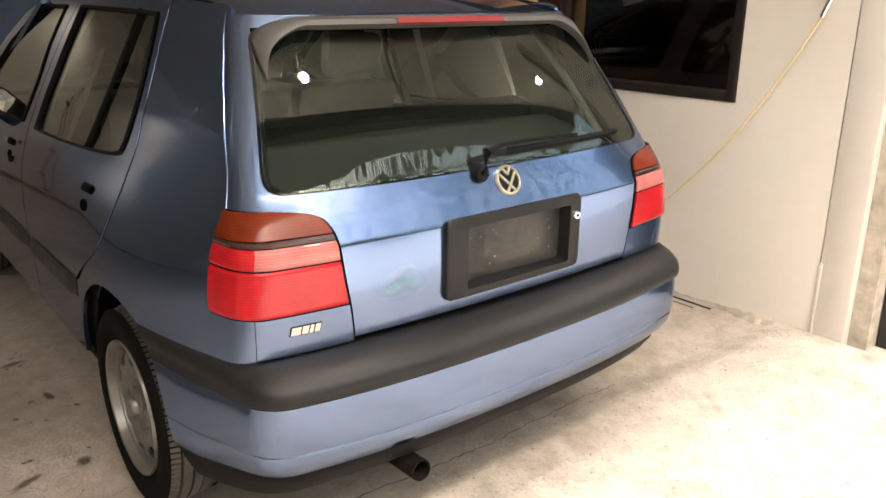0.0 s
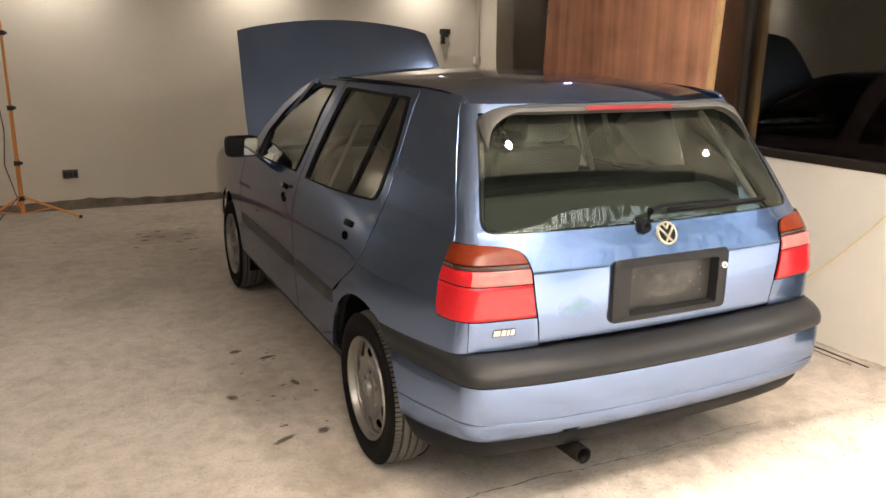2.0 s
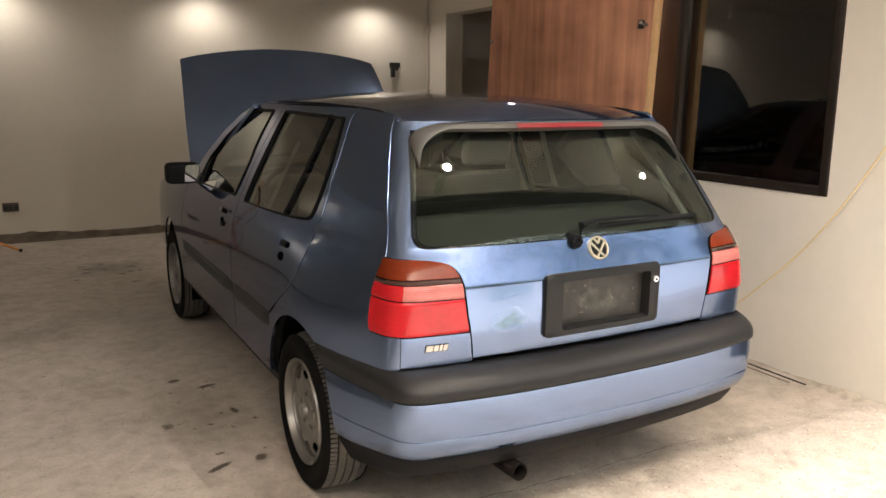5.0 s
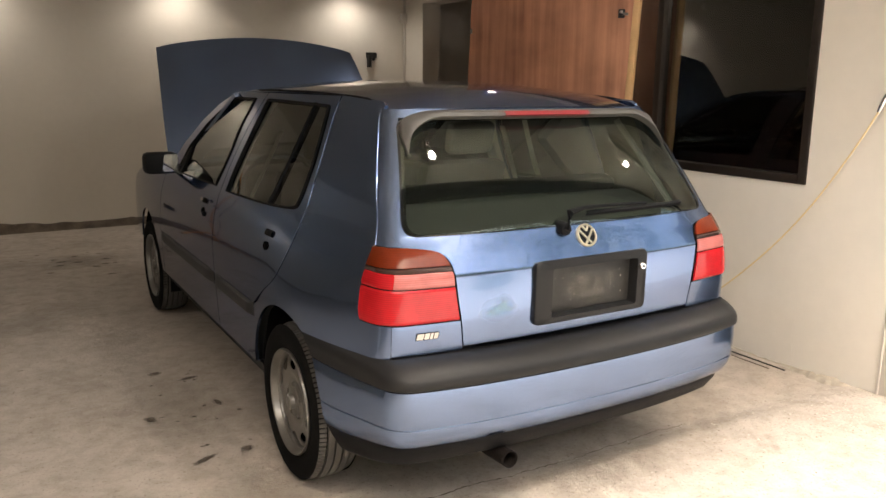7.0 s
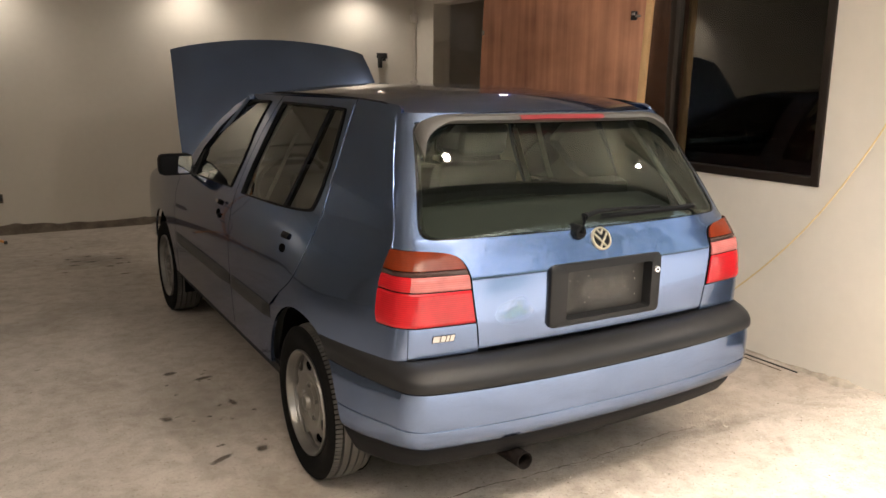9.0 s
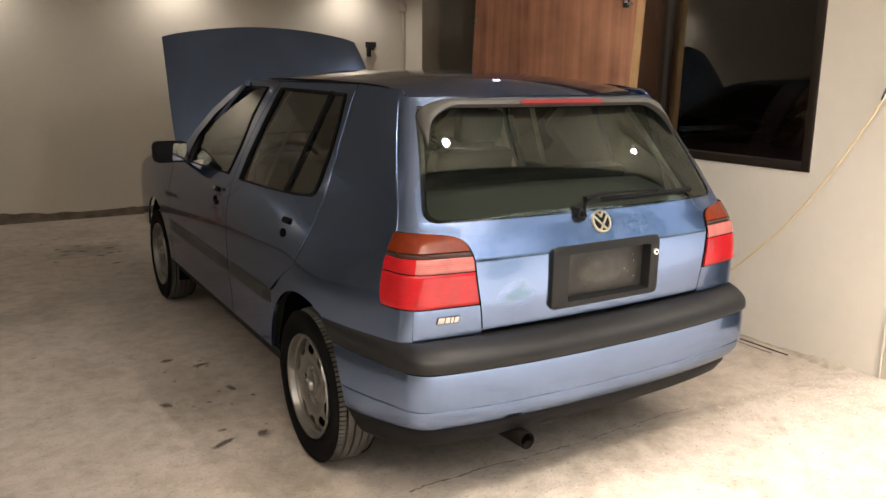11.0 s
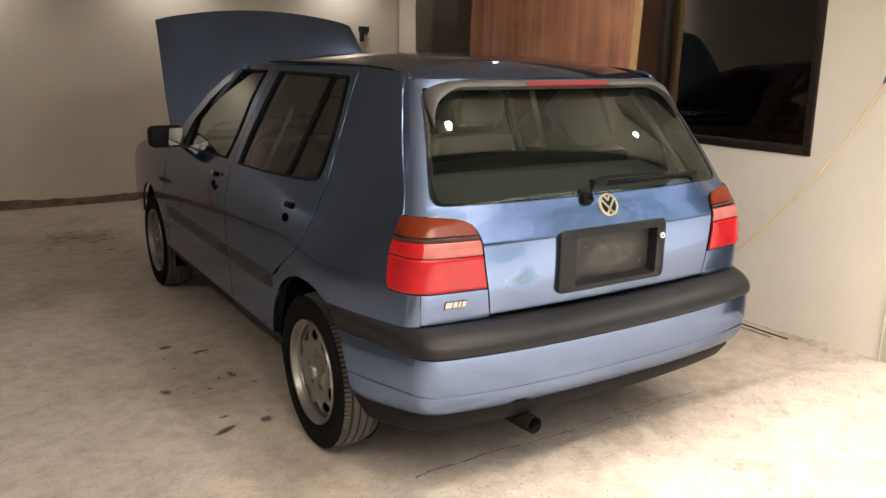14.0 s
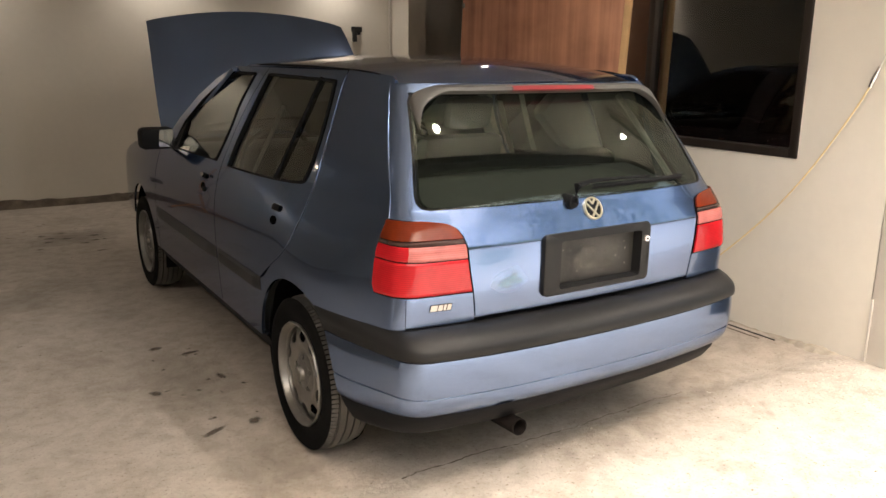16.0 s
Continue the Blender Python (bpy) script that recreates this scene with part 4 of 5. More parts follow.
for s in (1, -1):
    fl = (lambda p: p) if s > 0 else flip
    bm = bmesh.new()
    grid(bm, [[fl(p) for p in light_row(z, 0.0015)] for z in LAMP_ZS])
    lamp = part("tail_light", solid(bm, 0.02), DARK, car, "red and amber tail light cluster")
    for name, za, zb, f0, f1, m, lab in (
        ("lower_lens", 0.7275, 0.830, 0.0, 1.0, RED, "bright red lens"),
        ("reflector_lens", 0.8335, 0.875, 0.0, 0.46, PINK, "ribbed pale pink lens"),
        ("side_lens", 0.8335, 0.875, 0.463, 1.0, RED, "ribbed red lens round the corner"),
        ("smoked_strip", 0.8765, 0.8885, 0.0, 1.0, SMOKED, "dark smoked strip"),
        ("upper_lens", 0.890, 0.9455, 0.0, 1.0, AMBER, "amber-brown indicator lens"),
    ):
        bm = bmesh.new()
        n = max(2, int((zb - za) / 0.0045))
        zs = spread(za, zb, n) if name != "upper_lens" else [0.890, 0.8905] + [z for z in LAMP_ZS if 0.895 < z < 0.946]
        rows = []
        for j, z in enumerate(zs):
            rib = 0.0012 if j % 2 and name not in ("upper_lens", "smoked_strip") else 0.0
            rows.append([fl(p) for p in light_row(z, 0.0085 - rib - 0.003 * (j in (0, len(zs) - 1)), f0, f1, 0.008)])
        grid(bm, rows)
        part(name, solid(bm, 0.006), m, lamp, lab, angle=35)
    # panel below the lamp
    bm = bmesh.new()
    grid(bm, [[fl(skin(lerp(q_of_x(lamp_inner(z) + 0.001, z), q_of_x(LAMP_X - 0.0015, z), k / 18), z)) for k in range(19)] for z in spread(0.628, 0.7215, 4)])
    low_panel = part("lamp_panel", solid(bm, 0.012), PAINT, car)
    if s > 0:
        # plain bars in place of the model lettering
        for k, (a, b) in enumerate(((-0.640, -0.618), (-0.615, -0.600), (-0.597, -0.588), (-0.585, -0.572))):
            bm = bmesh.new()
            grid(bm, [[on_rear(a + sh, z, o), on_rear(b + sh, z, o)] for z, sh, o in ((0.676, 0, 0), (0.676, 0, 0.003), (0.694, 0.004, 0.003), (0.694, 0.004, 0))])
            part("letter_bar", bm, WHITE, low_panel, "pale raised bar with dark edge")
            bm = bmesh.new()
            grid(bm, [[on_rear(a + sh - 0.002, z, o), on_rear(b + sh + 0.002, z, o)] for z, sh, o in ((0.674, 0, 0), (0.674, 0, 0.0015), (0.696, 0.004, 0.0015), (0.696, 0.004, 0))])
            part("letter_edge", bm, DARK, low_panel)
# rolled panel edges along the tailgate opening, the lamps and the doors
for s in (1, -1):
    fl = (lambda p: p) if s > 0 else flip
    edge = [fl(skin(seam_gate(z) + 0.003, z, -0.0005)) for z in spread(1.345, 0.955, 40)] + [fl(skin(lamp_edge(z) + 0.0055, z, -0.0005)) for z in LAMP_ZS[::-1]]
    part("rolled_edge", tube(bmesh.new(), edge, 0.0019, 8), PAINT, car)
    edge = [fl(on_side(seam_rear_door(z) + 0.0058, z, -0.0008)) for z in spread(1.37, 0.66, 50)]
    part("rolled_edge", tube(bmesh.new(), edge, 0.0018, 8), PAINT, rear_doors[0 if s > 0 else 1])
# shell added behind the gaps of the rear, their shade put into its dark colour
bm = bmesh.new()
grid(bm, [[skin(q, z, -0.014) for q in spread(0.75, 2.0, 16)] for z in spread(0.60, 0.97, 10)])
part("gap_shade_shell", bm, DARK, car)
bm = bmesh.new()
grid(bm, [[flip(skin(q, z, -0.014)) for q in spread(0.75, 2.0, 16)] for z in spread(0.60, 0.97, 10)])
part("gap_shade_shell", bm, DARK, car)

# rear bumper: black upper beam, painted lower skin, black lip


def bumper_shape(dep, ins):
    """Plan of the bumper at a depth behind the tailgate and an inset at the sides."""
    return 0.853 - ins, -dep, 0.062, 0.065, 0.75, 0.072


def bumper_strip(bm, prof):
    """prof: (z, depth behind the tailgate, inset at the side)."""
    rows = []
    for z, dep, ins in prof:
        shape = bumper_shape(dep, ins)
        gap = 0.698 - math.sqrt(max(0.0, 0.355**2 - (max(z, 0.33) - 0.292) ** 2)) - 0.008
        gap -= max(0.0, 0.33 - z) * 0.75
        end = 2 + max(0.02, gap - plan(*shape)[4][1])
        half = [Vector((*outline(q, shape), z)) for q in spread(0, 1, 18)[:-1] + spread(1, 2, 14)[:-1] + spread(2, end, 6)]
        flare = table(z, [(0.25, 0.055), (0.335, 0.045), (0.36, 0.040), (0.405, 0.027), (0.49, 0.015), (0.54, 0.007), (0.56, 0.0)])
        for p in half:
            f = max(0.0, min(1.0, (p.y - 0.06) / 0.27))
            p.x -= flare * f * f * (3 - 2 * f)
        rows.append([flip(p) for p in half[:0:-1]] + half)
    grid(bm, rows)
    return bm


bumper = part("rear_bumper", bumper_strip(bmesh.new(), [(0.610, -0.12, 0.10), (0.622, -0.04, 0.045), (0.621, -0.02, 0.030), (0.617, -0.004, 0.020), (0.604, 0.026, 0.008), (0.590, 0.048, 0.002), (0.580, 0.058, 0.0), (0.572, 0.063, 0.0), (0.562, 0.066, 0.0), (0.549, 0.066, 0.0), (0.545, 0.064, 0.001), (0.543, 0.060, 0.004), (0.542, 0.03, 0.01)]), BUMPER, car, "matt black upper bumper beam")
part("bumper_skin", bumper_strip(bmesh.new(), [(0.541, 0.03, 0.012), (0.5405, 0.052, 0.007), (0.538, 0.055, 0.005), (0.50, 0.057, 0.003), (0.4245, 0.055, 0.005), (0.4225, 0.0542, 0.0055), (0.4212, 0.0522, 0.0072), (0.4196, 0.0522, 0.0072), (0.4183, 0.0532, 0.0065), (0.416, 0.0535, 0.0065), (0.385, 0.045, 0.013), (0.358, 0.028, 0.024), (0.343, 0.012, 0.034), (0.336, -0.004, 0.044), (0.333, -0.03, 0.06)]), PAINT, bumper, "blue painted lower bumper")
part("bumper_lip", bumper_strip(bmesh.new(), [(0.345, -0.006, 0.048), (0.341, 0.003, 0.040), (0.336, 0.004, 0.039), (0.316, -0.004, 0.045), (0.275, -0.034, 0.060), (0.262, -0.052, 0.075), (0.258, -0.075, 0.09), (0.258, -0.14, 0.13)]), TRIM, bumper, "black lower lip")

# exhaust
bm = bmesh.new()
prof = [(0.029, 0.30), (0.029, 0.0), (0.029, -0.012), (0.025, -0.012), (0.024, 0.12), (0.001, 0.12)]
lathe(bm, prof, (0, 0, 0), 24, "y")
bmesh.ops.transform(bm, matrix=Matrix.Translation((-0.335, 0.01, 0.247)) @ Matrix.Rotation(radians(-3), 4, "X"), verts=bm.verts[:])
part("exhaust_pipe", bm, RUST, car, "rusty exhaust tailpipe")

# underside, inner floor and lining
part("underbody", boxed(-0.54, 0.54, 0.20, 3.80, 0.22, 0.34, bevel=0.03), DARK, car)
part("spare_wheel_well", boxed(-0.42, 0.42, 0.28, 0.62, 0.25, 0.32, bevel=0.03), DARK, car)
for s in (1, -1):
    fl = (lambda p: p) if s > 0 else flip
    bm = bmesh.new()
    grid(bm, [[fl(on_side(y, z, -0.045)) for y, z in ((y, lerp(arch(y, 0.28) + 0.02, 0.94, k / 8)) for y in spread(0.40, 2.70, 40))] for k in range(9)])
    part("door_lining", bm, CLOTH, car, "grey inner door lining")
    bm = bmesh.new()
    grid(bm, [[fl(on_side(lerp(0.44, 0.745, k / 8) + 0.12 * max(0, z - 1.2), z, -0.028)) for k in range(9)] for z in spread(0.94, 1.36, 8)])
    part("pillar_lining", bm, LINING, car, "dark grey-green inner pillar trim")
    bm = tube(bmesh.new(), [fl(Vector(p)) for p in ((-0.505, 0.50, 1.29), (-0.545, 0.445, 1.20), (-0.595, 0.375, 1.08), (-0.635, 0.30, 0.965))], 0.012, 8)
    part("pillar_edge", bm, BELTING, car, "pale edge of the pillar trim")
    bm = bmesh.new()
    grid(bm, [[fl(on_side(seam_mid(z) + o, z, d)) for o, d in ((-0.055, -0.02), (-0.045, -0.045), (0.045, -0.045), (0.055, -0.02))] for z in spread(0.90, 1.36, 10)])
    part("middle_pillar_lining", bm, LINER, car, "pale middle pillar trim")
    bm = bmesh.new()
    grid(bm, [[fl(on_side(lerp(1.50, 1.40, (z - 0.7) / 0.55) + o, z, -0.075)) for o in (-0.022, 0.022)] for z in spread(0.70, 1.25, 8)])
    part("seat_belt", solid(bm, 0.002), BELTING, car, "pale woven seat belt")
bm = bmesh.new()
grid(bm, [[(u * (roof_edge(y) - 0.02), y, roof_z(u * roof_edge(y), y) - 0.035) for u in spread(-1, 1, 12)] for y in spread(0.42, 1.93, 10)])
part("headliner", bm, LINER, car, "pale roof lining")
bm = bmesh.new()
grid(bm, [[(x, y, z + 0.012 * math.cos(x * 2.4)) for x in spread(-0.58, 0.58, 10)] for y, z in ((0.20, 0.945), (0.28, 0.962), (0.40, 0.990), (0.50, 1.008), (0.52, 1.004))])
part("parcel_shelf", solid(bm, 0.02), SHELF, car, "dark parcel shelf")


def cushion(x0, x1, y0, y1, z0, z1, lean=0.0, bevel=0.05):
    bm = boxed(x0, x1, y0, y1, z0, z1, bevel=bevel)
    for v in bm.verts:
        v.co.y -= lean * (v.co.z - z0)
    return bm


# rear backrest has a darker colour than the other seats
part("rear_backrest", cushion(-0.60, 0.60, 0.69, 0.83, 0.50, 1.062, 0.25), SEAT, car, "near-black rear backrest")
part("rear_seat_cushion", cushion(-0.62, 0.62, 0.70, 1.20, 0.36, 0.55), CLOTH, car)
for s in (-1, 1):
    part("front_seat_back", cushion(s * 0.36 - 0.24, s * 0.36 + 0.24, 1.52, 1.64, 0.50, 1.06, 0.30, 0.05), CLOTH, car, "grey cloth front seat back")
    part("headrest", cushion(s * 0.36 - 0.13, s * 0.36 + 0.13, 1.34, 1.42, 1.09, 1.25, 0.2, 0.035), CLOTH, car)
    part("seat_cushion", cushion(s * 0.36 - 0.25, s * 0.36 + 0.25, 1.62, 2.10, 0.36, 0.55), CLOTH, car)
part("dashboard", cushion(-0.68, 0.68, 2.25, 2.70, 0.60, 0.95, 0.0, 0.06), TRIM, car)
bm = bmesh.new()
t0 = Matrix.Translation((-0.36, 2.12, 0.90)) @ Matrix.Rotation(radians(25), 4, "X")
rows = []
for k in range(33):
    a = 2 * math.pi * k / 32
    rows.append([t0 @ Vector(((0.185 + 0.013 * math.cos(b)) * math.cos(a), 0.013 * math.sin(b), (0.185 + 0.013 * math.cos(b)) * math.sin(a))) for b in spread(0, 2 * math.pi, 8)])
grid(bm, rows)
part("steering_wheel", bm, TRIM, car)
part("front_bumper", boxed(-0.69, 0.69, 3.72, 3.96, 0.32, 0.60, bevel=0.06), TRIM, car, "black front bumper")
part("engine_bay", boxed(-0.62, 0.62, 2.85, 3.70, 0.35, 0.74, bevel=0.03), DARK, car)

# open bonnet, propped up
bm = bmesh.new()
H0, HL, HA = Vector((0, 3.03, 0.965)), 0.80, radians(59)
hd = Vector((0, math.cos(HA), math.sin(HA)))
hn = Vector((0, -math.sin(HA), math.cos(HA)))
rows = []
for v in spread(0, 1, 16):
    half = lerp(0.72, 0.665, v**1.5)
    row = []
    for u in spread(-1, 1, 28):
        bulge = 0.045 * (1 - u * u)
        edge = 0.06 * (1 - u * u) * v
        row.append(H0 + hd * (v * HL + edge) + hn * (bulge - 0.05 * (v**4) - 0.02 * max(0, abs(u) - 0.9) * 10 * 0.5) + Vector((u * half, 0, 0)))
    rows.append(row)
grid(bm, rows)
bonnet = part("bonnet", solid(bm, 0.018), PAINT, car, "blue bonnet standing open")

# door mirrors, handles
for s in (1, -1):
    fl = (lambda v: v) if s > 0 else flip
    d = front_doors[0 if s > 0 else 1]
    bm = boxed(-0.955, -0.775, 2.50, 2.60, 0.935, 1.050, bevel=0.026)
    for v in bm.verts:
        v.co = fl(v.co)
    mir = part("door_mirror", bm, TRIM, d, "black door mirror housing")
    bm = boxed(-0.79, -0.74, 2.46, 2.56, 0.945, 0.985, bevel=0.012)
    for v in bm.verts:
        v.co = fl(v.co)
    part("mirror_foot", bm, TRIM, mir)
    bm = bmesh.new()
    grid(bm, [[fl(on_side(lerp(2.42, 2.565, k / 4), lerp(0.937, 1.085 - 1.0 * (lerp(2.42, 2.565, k / 4) - 2.42), j / 4), 0.004)) for k in range(5)] for j in range(5)])
    part("mirror_base", solid(bm, 0.012), TRIM, d, "black triangular mirror base")
    bm = bmesh.new()
    fill_loop(bm, rounded([(-0.866, 0.948), (-0.856, 1.040), (-0.785, 1.040), (-0.785, 0.948)], 0.012, 4), lambda x, z: fl(Vector((x, 2.4985, z))), 2)
    part("mirror_glass", bm, MIRROR, mir, "silver mirror glass")
    for dd, y, m in ((rear_doors, 0.905, TRIM), (front_doors, 1.835, CHROME)):
        dd = dd[0 if s > 0 else 1]
        bm = bmesh.new()
        grid(bm, [[fl(on_side(yy, z, o * math.sin(math.pi * min(1, max(0.12, k / 10))) ** 0.4)) for k, yy in enumerate(spread(y - 0.036, y + 0.036, 10))] for z, o in ((0.866, 0.001), (0.868, 0.009), (0.877, 0.013), (0.886, 0.009), (0.889, 0.001))])
        h = part("door_handle", bm, TRIM, dd, "black pull handle")
        # flat dark ellipse on the door: the hand recess's shade as colour
        bm = bmesh.new()
        fill_loop(bm, [(y - 0.004 + 0.030 * math.cos(t), 0.832 + 0.016 * math.sin(t)) for t in spread(0, 2 * math.pi * 23 / 24, 23)], lambda a, b: fl(on_side(a, b, 0.0012)), 2)
        part("handle_recess_shade", bm, DARK, dd)
        if m is CHROME:
            # bright metal ellipse added as the front handle's highlight
            bm = bmesh.new()
            fill_loop(bm, [(y - 0.02 + 0.026 * math.cos(t), 0.882 + 0.008 * math.sin(t)) for t in spread(0, 2 * math.pi * 15 / 16, 15)], lambda a, b: fl(on_side(a, b, 0.0245)), 1)
            part("handle_highlight", bm, CHROME, h, "bright metal patch standing in for the handle highlight")
            bm = bmesh.new()
            lathe(bm, [(0.012, 0.006), (0.012, -0.004), (0.001, -0.005)], (fl(on_side(1.80, 0.820, 0.004))), 16, "x")
            part("door_lock", bm, TRIM, dd)


# wheels
def build_wheel(cx, cy, s):
    c = Vector((s * cx, cy, 0.289))
    bm = bmesh.new()
    prof = [(0.19, 0.070), (0.215, 0.082), (0.250, 0.088), (0.272, 0.084), (0.283, 0.074)]
    full = [(r, -a) for r, a in prof] + [(r, a) for r, a in prof[::-1]]
    lathe(bm, [(r, s * a) for r, a in full[:5]], c, 64)
    lathe(bm, [(r, s * a) for r, a in full[5:]], c, 64)
    w = part("wheel", bm, RUBBER, car, "black tyre on a silver steel rim")
    bm = bmesh.new()
    xs = spread(-0.074, 0.074, 5)
    pr = []
    for k in range(5):
        a, b = xs[k] + 0.0035, xs[k + 1] - 0.0035
        if k in (0, 4):
            # shoulder rib cut into blocks
            e = -0.076 if k == 0 else 0.076
            e, a, b = (e, b, a) if k == 0 else (e, a, b)
            sec = [(0.270, a), (0.289 - 2.2 * a * a, a), (0.2885 - 2.2 * b * b, b), (0.277, lerp(b, e, 0.6))]
            for j in range(100):
                t0, t1 = 2 * math.pi * j / 100, 2 * math.pi * (j + 0.78) / 100
                grid(bm, [[c + Vector((x, (r + d) * math.cos(t), (r + d) * math.sin(t))) for r, x in sec] for t, d in ((t0, -0.012), (t0 + 0.003, 0), (t1 - 0.003, 0), (t1, -0.012))])
            continue
        pr += [(0.270, a - 0.0005), (0.289 - 2.2 * a * a * (1 if k in (0, 4) else 0.3), a), (0.289 - 2.2 * b * b * (1 if k in (0, 4) else 0.3), b), (0.270, b + 0.0005)]
    for k in range(0, len(pr), 4):
        lathe(bm, pr[k:k + 4], c, 72)
    part("tread", bm, TREAD, w, "dusty grooved tyre tread", angle=25)
    bm = bmesh.new()
    lathe(bm, [(0.2765, -0.072), (0.2765, 0.072)], c, 72)
    part("tread_groove", bm, RUBBER, w, "dark grooves between the ribs")
    # rim: barrel, lip
    o = s  # outward direction along x
    bm = bmesh.new()
    lathe(bm, [(0.176, o * -0.07), (0.170, o * 0.0), (0.182, o * 0.050), (0.190, o * 0.066), (0.196, o * 0.078), (0.193, o * 0.085), (0.188, o * 0.082), (0.184, o * 0.070), (0.181, o * 0.060), (0.176, o * 0.057), (0.174, o * 0.050), (0.172, o * 0.040), (0.168, o * 0.037), (0.167, o * 0.025)], c, 64)
    rim = part("rim", bm, STEEL, w, "silver painted steel rim")
    # disc with oval slots near its edge
    n = 10
    bm = bmesh.new()
    def disc(r, t):
        f = max(0.0, min(1.0, (0.168 - r) / 0.030))
        a = 0.048 + 0.014 * f * f * (3 - 2 * f) - 0.010 * max(0, min(1.0, (0.108 - r) / 0.03)) + 0.008 * max(0.0, min(1.0, (0.074 - r) / 0.012))
        return c + Vector((o * a, r * math.cos(t), r * math.sin(t)))
    for k in range(n):
        t0, t1 = 2 * math.pi * k / n, 2 * math.pi * (k + 1) / n
        outer = [(0.168, lerp(t0, t1, j / 8)) for j in range(8)] + [(lerp(0.168, 0.112, j / 4), t1) for j in range(4)] + [(0.112, lerp(t1, t0, j / 8)) for j in range(8)] + [(lerp(0.112, 0.168, j / 4), t0) for j in range(4)]
        tm = (t0 + t1) / 2
        inner = []
        for r, t in outer:
            ang = math.atan2((r - 0.141) / 0.029, (t - tm) / (math.pi / n))
            inner.append((0.1425 + 0.0225 * math.sin(ang), tm + 0.66 * math.pi / n * math.cos(ang)))
        grid(bm, [[disc(*p) for p in outer], [disc(lerp(a[0], b[0], 0.6), lerp(a[1], b[1], 0.6)) for a, b in zip(outer, inner)], [disc(*p) for p in inner], [disc(*p) - Vector((o * 0.003, 0, 0)) for p in inner]], closed=True)
    rings = [0.112, 0.106, 0.100, 0.094, 0.088, 0.080, 0.074, 0.070, 0.066, 0.062, 0.050]
    grid(bm, [[disc(r, 2 * math.pi * j / 80) for j in range(80)] for r in rings], closed=True)
    bmesh.ops.remove_doubles(bm, verts=bm.verts[:], dist=0.0004)
    part("wheel_disc", bm, STEEL, rim, "slotted silver disc")
    bm = bmesh.new()
    lathe(bm, [(0.052, o * 0.046), (0.050, o * 0.062), (0.040, o * 0.066), (0.031, o * 0.067), (0.029, o * 0.078), (0.024, o * 0.083), (0.001, o * 0.085)], c, 32)
    part("hub_cap", bm, STEEL, rim)
    for k in range(5):
        t = 2 * math.pi * k / 5 + 0.3
        bm = bmesh.new()
        lathe(bm, [(0.009, o * 0.046), (0.009, o * 0.066), (0.001, o * 0.068)], c + Vector((0, 0.062 * math.cos(t), 0.062 * math.sin(t))), 8)
        part("wheel_bolt", bm, STEEL, rim)
    # drum disc in near black, the shade behind the slots put into its colour
    bm = bmesh.new()
    lathe(bm, [(0.1655, o * 0.030), (0.160, o * 0.012), (0.001, o * 0.012)], c, 24)
    part("drum_slot_shade", bm, DARK, rim)


for s in (-1, 1):
    build_wheel(0.745, 0.698, s)
    build_wheel(0.750, 3.192, s)

# ---- things in the room ----
def build_spot(x, y, watts, aim):
    d = (Vector(aim) - Vector((x, y, CEIL - 0.13))).normalized()
    root = empty("ceiling_spot", (x, y, CEIL), "small white ceiling spotlight, switched on", "ceiling light", "ceiling spots")
    bm = bmesh.new()
    lathe(bm, [(0.001, 0.0), (0.045, 0.0), (0.045, -0.02), (0.012, -0.022), (0.012, -0.10)], (x, y, CEIL), 20, "z")
    part("mount", bm, WHITE, root)
    m = Matrix.Translation((x, y, CEIL - 0.13)) @ d.to_track_quat("-Z", "Y").to_matrix().to_4x4()
    bm = bmesh.new()
    lathe(bm, [(0.020, 0.05), (0.036, 0.03), (0.040, -0.04), (0.036, -0.04), (0.034, -0.025)], (0, 0, 0), 24, "z")
    bmesh.ops.transform(bm, matrix=m, verts=bm.verts[:])
    part("housing", bm, WHITE, root)
    bm = bmesh.new()
    lathe(bm, [(0.028, -0.026), (0.001, -0.026)], (0, 0, 0), 24, "z")
    bmesh.ops.transform(bm, matrix=m, verts=bm.verts[:])
    part("bulb_face", bm, lamp_mat("bulb_face", WARM, 25), root, "glowing bulb face")
    if y > 0:
        ld = bpy.data.lights.new("spot_light", "SPOT")
        ld.spot_size, ld.spot_blend = radians(150), 0.9
    else:
        ld = bpy.data.lights.new("spot_light", "POINT")
    ld.energy, ld.color, ld.shadow_soft_size = watts, WARM, 0.03
    lo = new("spot_light", ld)
    lo.matrix_world = Matrix.Translation(Vector((x, y, CEIL - 0.13)) + d * 0.045) @ d.to_track_quat("-Z", "Y").to_matrix().to_4x4()


for sp in SPOTS:
    build_spot(*sp)


